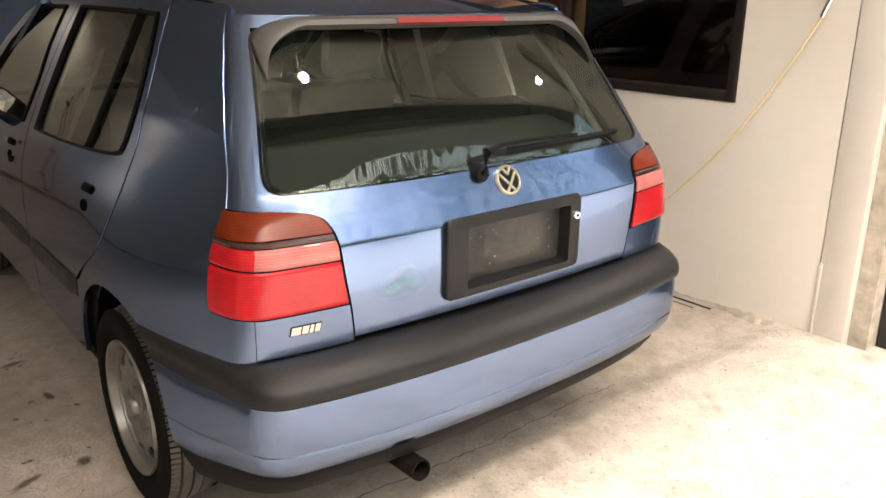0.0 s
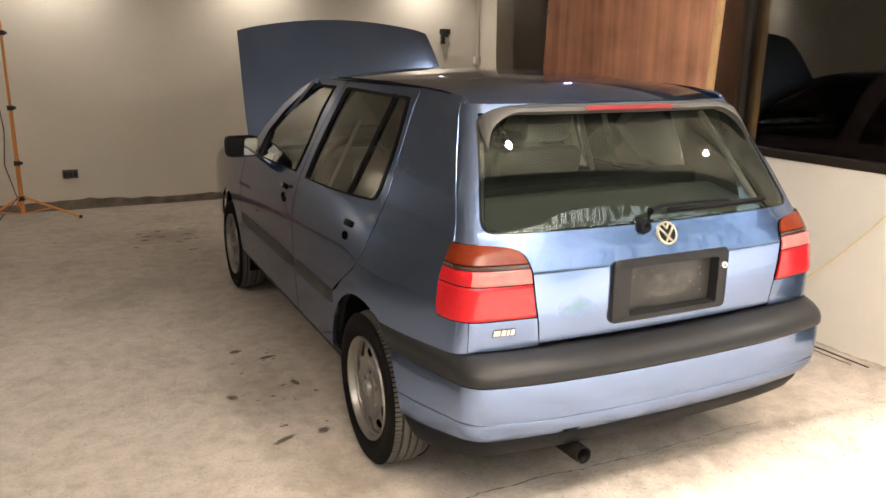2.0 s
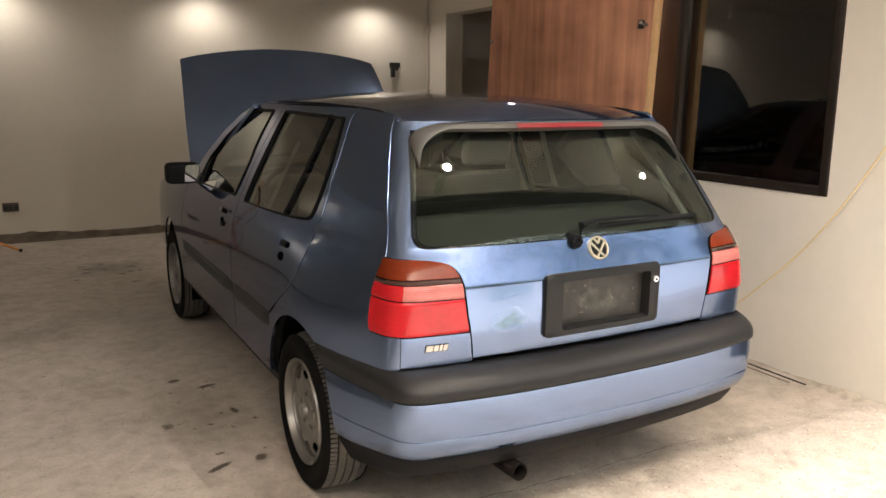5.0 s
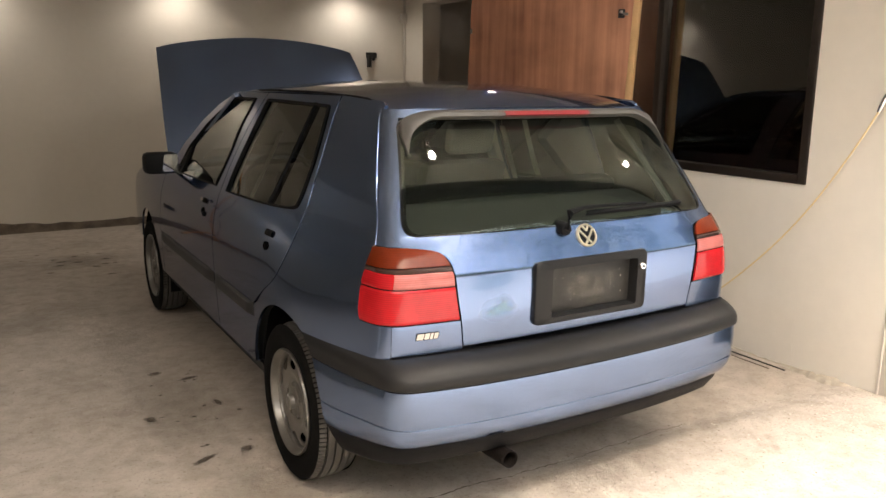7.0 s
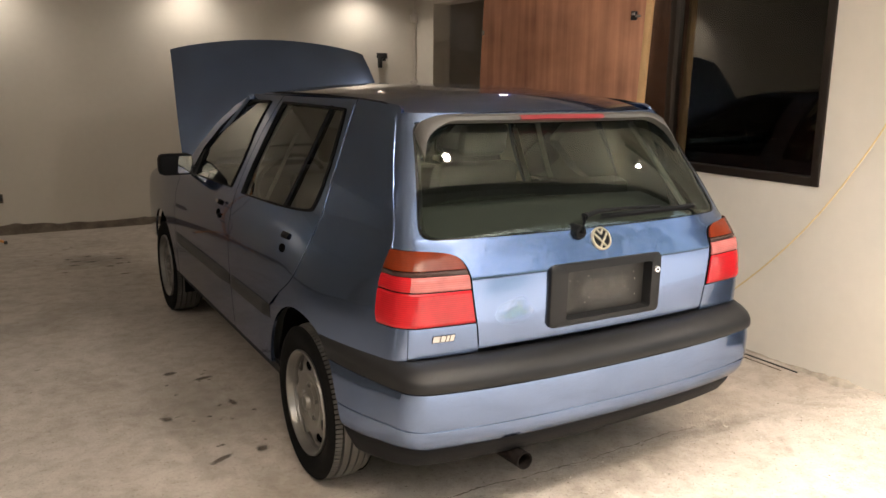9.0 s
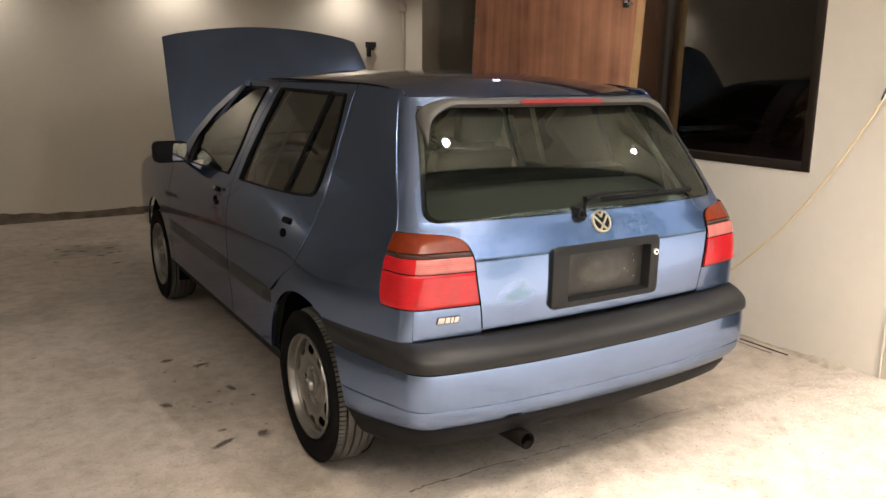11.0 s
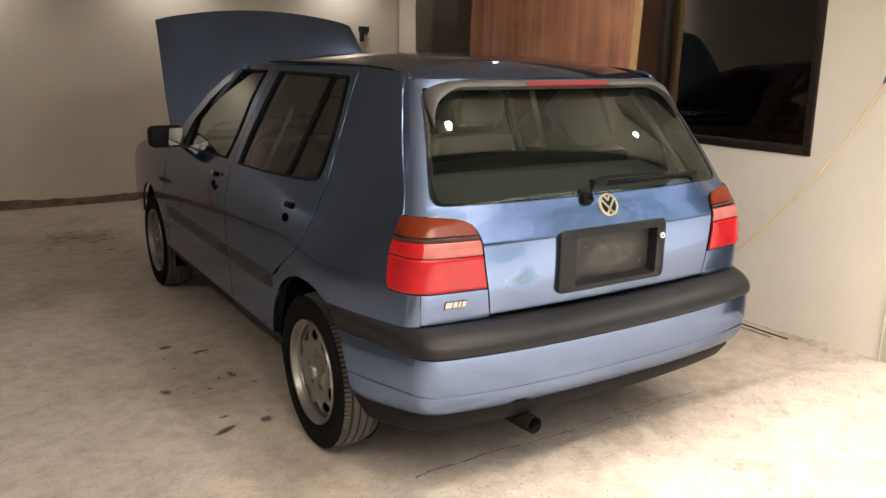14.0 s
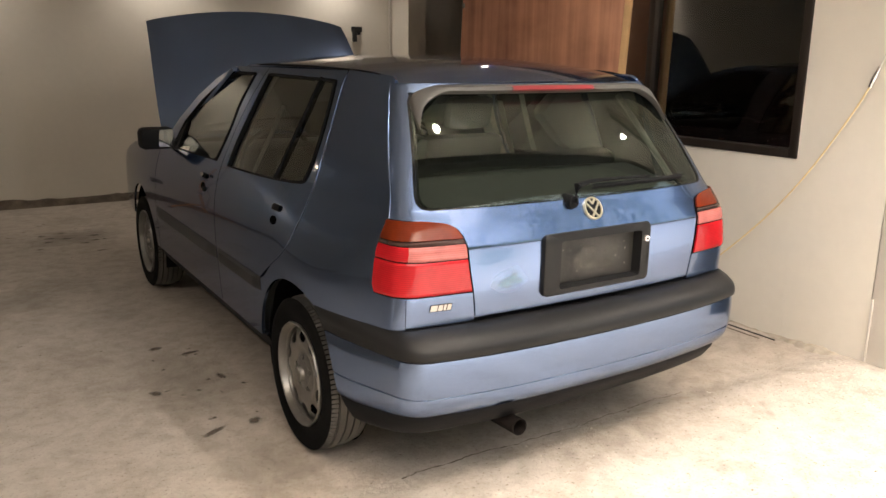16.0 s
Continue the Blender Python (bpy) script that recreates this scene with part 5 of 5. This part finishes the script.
# leaning door leaf
def build_leaf():
    r, l = Vector((1.63, 1.72, 0)), Vector((1.17, 2.74, 0))
    u = (l - r)
    w = u.length
    u.normalize()
    n = Vector((u.y, -u.x, 0))
    n = n if n.x < 0 else -n
    m = Matrix.Translation(r) @ Matrix((( -u.x * -1, n.x, 0, 0), (u.y, n.y, 0, 0), (0, 0, 1, 0), (0, 0, 0, 1))) @ Matrix.Rotation(radians(-2.5), 4, "Y")
    root = empty("door_leaf", (r + l) / 2, "loose red-brown plywood door leaf leaning beside the car", "door")
    part("face", boxed(0.0, w, 0.0, 0.036, 0.03, 2.15, bevel=0.003, m=m), WOOD, root)
    part("edge_strip", boxed(-0.038, -0.0005, 0.0, 0.037, 0.03, 2.15, bevel=0.002, m=m), PINE, root, "raw pine edge strip")
    part("latch", boxed(0.045, 0.082, 0.036, 0.050, 1.805, 1.855, bevel=0.004, m=m), BLACKPAINT, root, "small black rim latch")
    part("latch_face", boxed(0.053, 0.074, 0.050, 0.054, 1.83, 1.848, bevel=0.001, m=m), CHROME, root)
    part("latch_bolt", boxed(0.02, 0.055, 0.037, 0.05, 1.82, 1.835, m=m), CHROME, root)
    part("edge_plate", boxed(w - 0.02, w - 0.003, 0.036, 0.040, 1.70, 1.73, m=m), CHROME, root)


build_leaf()

# jamb at the garage mouth, raw concrete edge and dark gate beyond
jamb = empty("door_jamb", (1.86, 0.0, 0), "white painted door jamb at the garage mouth", "door frame", kind="structure")
part("jamb_board", boxed(1.796, 1.845, -0.085, 0.055, 0, CEIL, bevel=0.003), WHITE, jamb)
part("stop_bead", boxed(1.789, 1.7955, 0.043, 0.055, 0.004, 0.34, bevel=0.002), WHITE, jamb, "loose end of a thin white bead")
slab("wall_south_east", 1.846, 2.10, -0.16, 0.06, 0, CEIL, ROUGH, "broken raw concrete edge beside the jamb", "wall")
gate_post = empty("gate", (1.95, -0.2, 0), "black steel gate post beside the garage mouth", "gate")
part("post", boxed(1.93, 1.99, -0.215, -0.165, 0.0, CEIL, bevel=0.003), BLACKPAINT, gate_post)
part("rail", boxed(1.955, 1.975, -0.245, -0.215, 0.0, CEIL, bevel=0.003), WHITE, gate_post, "pale edge strip")
part("leaf", boxed(1.98, 2.02, -0.62, -0.25, 0.02, 1.74, bevel=0.003), BLACKPAINT, gate_post, "dark sheet steel gate leaf")


# floor dirt
def blob(name, x, y, rx, ry, turn, material, label, z=0.002, seed=0):
    """A ragged flat patch, built one unit wide and scaled to its size."""
    random.seed(seed)
    bm = bmesh.new()
    ph = [random.uniform(0, 6.28) for _ in range(4)]
    loop = []
    for k in range(40):
        t = 2 * math.pi * k / 40
        f = 1.25 + 0.2 * math.sin(2 * t + ph[0]) + 0.14 * math.sin(3 * t + ph[1]) + 0.1 * math.sin(5 * t + ph[2])
        loop.append((f * math.cos(t), f * math.sin(t)))
    fill_loop(bm, loop, lambda p, q: Vector((p, q, 0)), 2)
    ob = thing(name, bm, material, label, "stain", "floor stains", "structure")
    ob.matrix_world = Matrix.Translation((x, y, z)) @ Matrix.Rotation(turn, 4, "Z") @ Matrix.Diagonal((rx, ry, 1, 1))
    return ob


for k, (x, y, rx, ry, t) in enumerate(((-1.073, 0.973, 0.075, 0.022, 0.5), (-1.062, 2.01, 0.04, 0.03, 0.3), (-0.93, 1.87, 0.06, 0.025, 0.2), (-1.184, 1.454, 0.028, 0.04, 0.4), (-0.903, 0.99, 0.04, 0.03, 0.8), (-0.884, 1.509, 0.02, 0.05, 0.2), (-1.634, 2.377, 0.022, 0.008, 0.2))):
    blob("floor_stain", x, y, rx, ry, t, STAIN, "dark brown dirt patch on the concrete floor", seed=k + 10)

random.seed(77)
for k in range(20):
    x, y = random.gauss(-0.95, 0.38), random.gauss(5.0, 0.34)
    blob("floor_stain", x, y, random.uniform(0.012, 0.05), random.uniform(0.01, 0.03), random.uniform(-0.4, 0.4), STAIN, "dark scuffed dirt on the floor before the wheel", seed=100 + k)
random.seed(78)
for k in range(16):
    x, y = random.gauss(-0.95, 0.16), random.uniform(1.05, 2.0)
    blob("floor_stain", x, y, random.uniform(0.006, 0.018), random.uniform(0.005, 0.012), random.uniform(-1, 1), STAIN, "small dark dirt spot on the concrete floor", seed=200 + k)


for k, (x, y, rx, ry, t) in enumerate(((-1.0, 1.5, 0.35, 0.5, 0.2), (-1.05, 4.9, 0.6, 0.35, 0.0), (-1.6, 3.2, 0.5, 0.3, 0.4), (-0.95, 0.6, 0.25, 0.3, 0.0), (-2.6, 4.3, 0.5, 0.25, 0.2))):
    blob("floor_stain", x, y, rx, ry, t, FAINT, "faint grey smudge on the concrete floor", 0.0012 + 0.00008 * k, 300 + k)


# crack across the mouth of the garage, crumbs of mortar
def build_crack():
    random.seed(5)
    bm = bmesh.new()
    rows = []
    for k in range(90):
        f = k / 89
        x = lerp(-0.62, 0.80, f)
        y = 0.287 + 0.009 * math.sin(9 * f) + 0.004 * math.sin(31 * f) + random.gauss(0, 0.0025)
        w = 0.0032 * random.uniform(0.3, 1.5) * (1 - 0.6 * f)
        rows.append([(x, y - w, screed_z(x, y) + 0.002), (x, y + w, screed_z(x, y) + 0.002)])
    grid(bm, rows)
    thing("floor_crack", bm, DIRT, "thin dark crack across the concrete floor", "crack", kind="structure")


build_crack()
MORTAR = mat("pale_mortar", (0.50, 0.46, 0.40), rough=0.95, vary=0.25, scale=25, bump=0.8, bump_scale=80)
random.seed(9)
verts, faces = [], []
for k in range(420):
    if k < 260:
        x, y = random.gauss(1.55, 0.16), random.gauss(-0.05, 0.14)
    else:
        x, y = random.uniform(-0.6, 1.7), random.uniform(-0.8, 0.3)
    if x > 1.72:
        continue
    r = random.uniform(0.002, 0.006)
    b = len(verts)
    for dx, dy, dz in ((1, 0, 0), (0.2, 1, 0), (-1, 0.2, 0), (-0.1, -1, 0), (0.1, 0.1, 0.9)):
        verts.append((x + r * dx * random.uniform(0.6, 1.4), y + r * dy * random.uniform(0.6, 1.4), max(0, r * dz) + max(0, screed_z(x, y))))
    faces += [(b, b + 1, b + 4), (b + 1, b + 2, b + 4), (b + 2, b + 3, b + 4), (b + 3, b, b + 4)]
me = bpy.data.meshes.new("mortar_crumbs")
me.from_pydata(verts, [], faces)
me.materials.append(MORTAR)
tagged(new("mortar_crumbs", me), "pale crumbs of mortar scattered on the floor", "rubble", kind="stuff")
random.seed(19)
verts, faces = [], []
for k in range(260):
    x, y = (random.uniform(-0.7, 1.7), random.uniform(-0.9, 0.5)) if k < 170 else (random.uniform(-2.6, -0.9), random.uniform(0.8, 5.5))
    r = random.choice((0.0015, 0.002, 0.003, 0.0045))
    b = len(verts)
    for dx, dy, dz in ((1, 0, 0), (0.2, 1, 0), (-1, 0.2, 0), (-0.1, -1, 0), (0.1, 0.1, 0.7)):
        verts.append((x + r * dx * random.uniform(0.6, 1.6), y + r * dy * random.uniform(0.6, 1.4), max(0, r * dz) + max(0, screed_z(x, y))))
    faces += [(b, b + 1, b + 4), (b + 1, b + 2, b + 4), (b + 2, b + 3, b + 4), (b + 3, b, b + 4)]
me = bpy.data.meshes.new("grit")
me.from_pydata(verts, [], faces)
me.materials.append(DIRT)
tagged(new("grit", me), "dark grit scattered over the concrete floor", "grit", kind="stuff")

# outside: trees behind the drive
LEAF = mat("garden_leaves", (0.075, 0.12, 0.045), rough=0.6, vary=0.5, scale=3)
BARK = mat("tree_bark", (0.10, 0.07, 0.05), rough=0.9, vary=0.3, scale=10, bump=0.6, bump_scale=30)


def build_tree(x, y, h, seed, leaves):
    random.seed(seed)
    root = empty("tree", (x, y, 0), "leafy green garden tree beyond the drive", "tree", "garden trees")
    bm = bmesh.new()
    tube(bm, [(x, y, 0), (x + 0.05, y, h * 0.3), (x - 0.08, y + 0.1, h * 0.6), (x, y, h * 0.85)], [0.14, 0.11, 0.07, 0.02], 8)
    for k in range(6):
        a = random.uniform(0, 6.28)
        z = h * random.uniform(0.3, 0.6)
        tube(bm, [(x, y, z), (x + 0.6 * math.cos(a), y + 0.6 * math.sin(a), z + 0.5), (x + 1.2 * math.cos(a), y + 1.2 * math.sin(a), z + 1.0)], [0.05, 0.035, 0.015], 6)
    part("trunk", bm, BARK, root)
    verts, faces = [], []
    clumps = [(random.gauss(0, 0.13 * h), random.gauss(0, 0.13 * h), h * random.uniform(0.3, 1.0), h * random.uniform(0.05, 0.1)) for _ in range(34)]
    for _ in range(leaves):
        cx, cy, cz, r = random.choice(clumps)
        p = Vector((x + cx + random.gauss(0, r * 0.6), y + cy + random.gauss(0, r * 0.6), cz + random.gauss(0, r * 0.6)))
        u = Vector((random.gauss(0, 1), random.gauss(0, 1), random.gauss(0, 1))).normalized() * random.uniform(0.07, 0.16)
        w = u.orthogonal().normalized() * u.length * 0.5
        b = len(verts)
        verts += [p - u, p + w, p + u, p - w]
        faces.append((b, b + 1, b + 2, b + 3))
    me = bpy.data.meshes.new("crown")
    me.from_pydata(verts, [], faces)
    me.materials.append(LEAF)
    ob = new("crown", me)
    ob.parent = root
    ob.matrix_parent_inverse = root.matrix_basis.inverted()
    tagged(ob, kind="stuff")


for k, (x, y, h) in enumerate(((5.8, -6.6, 11), (2.5, -6.9, 11.5), (3.6, -9.5, 5.5), (-1.6, -13.5, 5.5), (3.4, -13.2, 6), (-9, -16, 5.5), (-4.6, -15.5, 6.5), (9.6, -9.5, 5.5), (13, -14, 6))):
    build_tree(x, y, h, 39 + k, (4200, 600, 4200)[k] if k < 3 else 5500)


# hose down the side wall
def build_hose():
    root = empty("hose", (1.77, 0.5, 0.0), "thin yellow hose sagging down the pale wall", "hose")
    pts = [(1.765, 0.184, 1.322), (1.768, 0.235, 1.222), (1.769, 0.30, 1.115), (1.77, 0.41, 0.935), (1.77, 0.54, 0.757), (1.77, 0.69, 0.585), (1.77, 0.85, 0.428), (1.765, 1.0, 0.29), (1.75, 1.2, 0.13), (1.70, 1.5, 0.012), (1.6, 2.0, 0.008)]
    fine = []
    for k in range(len(pts) - 1):
        fine += [lerp(Vector(pts[k]), Vector(pts[k + 1]), j / 5) for j in range(5)]
    fine.append(Vector(pts[-1]))
    for _ in range(14):
        fine = [fine[0]] + [(fine[k - 1] + fine[k] * 2 + fine[k + 1]) / 4 for k in range(1, len(fine) - 1)] + [fine[-1]]
    bm = bmesh.new()
    tube(bm, fine, 0.0043, 8)
    part("tubing", bm, YELLOW, root)
    bm = bmesh.new()
    tube(bm, [(1.765, 0.184, 1.318), (1.765, 0.175, 1.345), (1.765, 0.165, 1.37), (1.765, 0.150, 1.41)], [0.010, 0.012, 0.012, 0.006], 10)
    part("nozzle", bm, CHROME, root, "metal hose nozzle")
    bm = bmesh.new()
    tube(bm, [(1.765, 0.150, 1.41), (1.768, 0.10, 1.56), (1.772, 0.08, 1.8), (1.79, 0.08, 2.1)], 0.003, 6)
    part("cord", bm, WHITE, root, "thin pale hanging cord")
    part("hook", boxed(1.775, 1.80, 0.07, 0.09, 2.08, 2.12, bevel=0.003), BLACKPAINT, root)


build_hose()
# thin bars for the dark crack lines at the foot of the side wall
thing("floor_line", boxed(1.738, 1.746, 0.50, 1.9, 0.0, 0.006, bevel=0.001), BLACKPAINT, "thin dark line on the floor along the wall", "metal strip")
thing("floor_line", boxed(1.692, 1.698, 0.56, 1.9, 0.0, 0.004, bevel=0.001), DIRT, "narrow brown line on the floor along the wall", "metal strip")


def build_side_foot():
    """Crumbled plaster along the foot of the side wall, thicker towards the mouth."""
    random.seed(41)
    bm = bmesh.new()
    rows = []
    for k in range(120):
        y = lerp(0.06, JOG, k / 119)
        f = math.exp(-((y - 0.30) / 0.16) ** 2)
        h = random.uniform(0.004, 0.012) + 0.022 * f * random.uniform(0.6, 1.2)
        d = random.uniform(0.004, 0.010) + 0.045 * f * random.uniform(0.6, 1.2)
        rows.append([(WX - d, y, 0), (WX - d * 0.55, y, h * 0.6), (WX, y, h)])
    grid(bm, rows)
    thing("wall_foot", bm, ROUGH, "crumbling plaster foot of the side wall", "baseboard", kind="structure", angle=20)


build_side_foot()


# work light on an orange tripod
def build_tripod():
    x, y = -2.155, 6.12
    root = empty("tripod", (x, y, 0), "orange work-light tripod with black clamps", "tripod")
    bm = bmesh.new()
    tube(bm, [(x, y, 0.06), (x, y, 0.55)], 0.020, 12)
    part("lower_tube", bm, ORANGE, root)
    bm = bmesh.new()
    tube(bm, [(x, y, 0.50), (x, y, 1.02)], 0.016, 12)
    part("middle_tube", bm, ORANGE, root)
    bm = bmesh.new()
    tube(bm, [(x, y, 1.0), (x, y, 1.74)], 0.012, 12)
    part("upper_tube", bm, ORANGE, root)
    for z in (0.19, 0.51, 1.00, 1.64):
        bm = bmesh.new()
        lathe(bm, [(0.018, -0.02), (0.028, -0.02), (0.028, 0.02), (0.018, 0.02)], (x, y, z), 14, "z")
        box(bm, x + 0.02, x + 0.045, y - 0.01, y + 0.01, z - 0.012, z + 0.012, bevel=0.003)
        part("clamp", bm, BLACKPAINT, root, "black clamp collar")
    for k in range(3):
        a = -0.35 + k * 2 * math.pi / 3
        d = Vector((math.cos(a), math.sin(a) * 0.9, 0))
        o = Vector((x, y, 0))
        bm = bmesh.new()
        tube(bm, [o + d * 0.02 + Vector((0, 0, 0.20)), o + d * 0.28 + Vector((0, 0, 0.10)), o + d * 0.50 + Vector((0, 0, 0.015))], 0.011, 8)
        leg = part("leg", bm, ORANGE, root)
        bm = bmesh.new()
        tube(bm, [o + d * 0.02 + Vector((0, 0, 0.05)), o + d * 0.27 + Vector((0, 0, 0.105))], 0.007, 6)
        part("brace", bm, ORANGE, leg)
        p = o + d * 0.50 + Vector((0, 0, 0.012))
        part("rubber_foot", boxed(p.x - 0.015, p.x + 0.015, p.y - 0.015, p.y + 0.015, 0, 0.028, bevel=0.005), BLACKPAINT, leg)
    bm = bmesh.new()
    tube(bm, [(x - 0.04, y, 1.62), (x - 0.10, y - 0.02, 1.2), (x - 0.07, y - 0.02, 0.8), (x - 0.10, y - 0.03, 0.5), (x - 0.03, y - 0.04, 0.2), (x - 0.2, y - 0.1, 0.01)], 0.005, 6)
    part("cable", bm, BLACKPAINT, root, "black lamp cable")


build_tripod()


# socket plate, bracket and conduit on the back wall
sock = empty("wall_socket", (-1.735, BY, 0.34), "brown double wall socket low on the back wall", "socket")
part("plate", boxed(-1.80, -1.665, BY - 0.012, BY, 0.30, 0.385, bevel=0.004), OUTLET, sock)
for dx in (-0.045, 0.0, 0.045):
    part("outlet_module", boxed(-1.733 + dx - 0.018, -1.733 + dx + 0.018, BY - 0.016, BY - 0.012, 0.318, 0.367, bevel=0.002), BLACKPAINT, sock)
brk = empty("wall_bracket", (2.25, BY, 1.70), "small black bracket screwed to the back wall", "bracket")
part("plate", boxed(2.18, 2.31, BY - 0.012, BY, 1.695, 1.755, bevel=0.003), BLACKPAINT, brk)
part("arm", boxed(2.185, 2.225, BY - 0.06, BY - 0.012, 1.59, 1.72, bevel=0.006), BLACKPAINT, brk)
part("knob", boxed(2.245, 2.275, BY - 0.045, BY - 0.012, 1.665, 1.70, bevel=0.006), BLACKPAINT, brk)
cond = empty("conduit", (2.64, BY - 0.03, 1.3), "pale plastic cable conduit up the wall corner", "conduit")
bm = bmesh.new()
tube(bm, [(2.655, BY - 0.03, 0.9), (2.655, BY - 0.03, CEIL)], 0.012, 10)
part("pipe", bm, WHITE, cond)
for z in (1.36, 2.1):
    part("junction_box", boxed(2.61, 2.68, BY - 0.06, BY, z, z + 0.09, bevel=0.005), WHITE, cond)


# coil of hose on the drive, seen mirrored in the tailgate
def build_coil():
    root = empty("garden_hose", (1.25, -3.4, 0), "coiled blue-green garden hose on the drive", "hose")
    bm = bmesh.new()
    pts = []
    for k in range(150):
        t = k / 150
        a = 2 * math.pi * 6 * t
        r = 0.30 + 0.05 * math.sin(3.3 * a) + 0.03 * math.sin(7 * t)
        pts.append((1.25 + r * math.cos(a), -3.4 + 0.8 * r * math.sin(a), 0.012 + 0.20 * t * (1 + 0.3 * math.sin(5 * a))))
    tube(bm, pts, 0.011, 6)
    part("hose_coil", bm, mat("teal_hose", (0.05, 0.30, 0.30), rough=0.4), root)


build_coil()


# plaster crack on the side wall
def build_wall_crack():
    random.seed(12)
    bm = bmesh.new()
    rows = []
    for k in range(40):
        f = k / 39
        y = lerp(0.50, 0.535, f) + 0.010 * math.sin(8 * f) + random.gauss(0, 0.002)
        zz = lerp(0.04, 0.50, f)
        w = 0.004 * random.uniform(0.4, 1.4) * (1 - 0.6 * f)
        rows.append([(WX - 0.0005, y - w, zz), (WX - 0.0022 * (1 - 0.5 * f), y, zz), (WX - 0.0005, y + w, zz)])
    grid(bm, rows)
    thing("wall_crack", bm, WALL, "raised plaster crack up the side wall", "crack", kind="structure")


build_wall_crack()


# things on a bench in the dark room
bench = empty("workbench", (2.35, 1.2, 0), "bench in the unlit room, darkened in its colour", "bench")
# bench wears the same darkened colour as the unlit room's walls
part("bench_top", boxed(2.04, 2.6, 0.4, 2.7, 0.86, 0.90, bevel=0.004), UNLIT_ROOM, bench)
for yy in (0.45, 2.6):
    part("bench_leg", boxed(2.3, 2.36, yy, yy + 0.06, 0, 0.86), UNLIT_ROOM, bench)
for k, (yy, w, h) in enumerate(((1.30, 0.05, 0.13), (1.10, 0.09, 0.05), (0.85, 0.06, 0.03))):
    bx = empty("carton", (2.15, yy, 0.90), "small pale carton on the bench in the unlit room", "box", "cartons on the bench")
    part("carton_body", boxed(2.12, 2.18, yy, yy + w, 0.90, 0.90 + h, bevel=0.004), WHITE, bx)
    part("carton_lid", boxed(2.118, 2.182, yy - 0.002, yy + w + 0.002, 0.9005 + h, 0.908 + h, bevel=0.002), WHITE, bx)
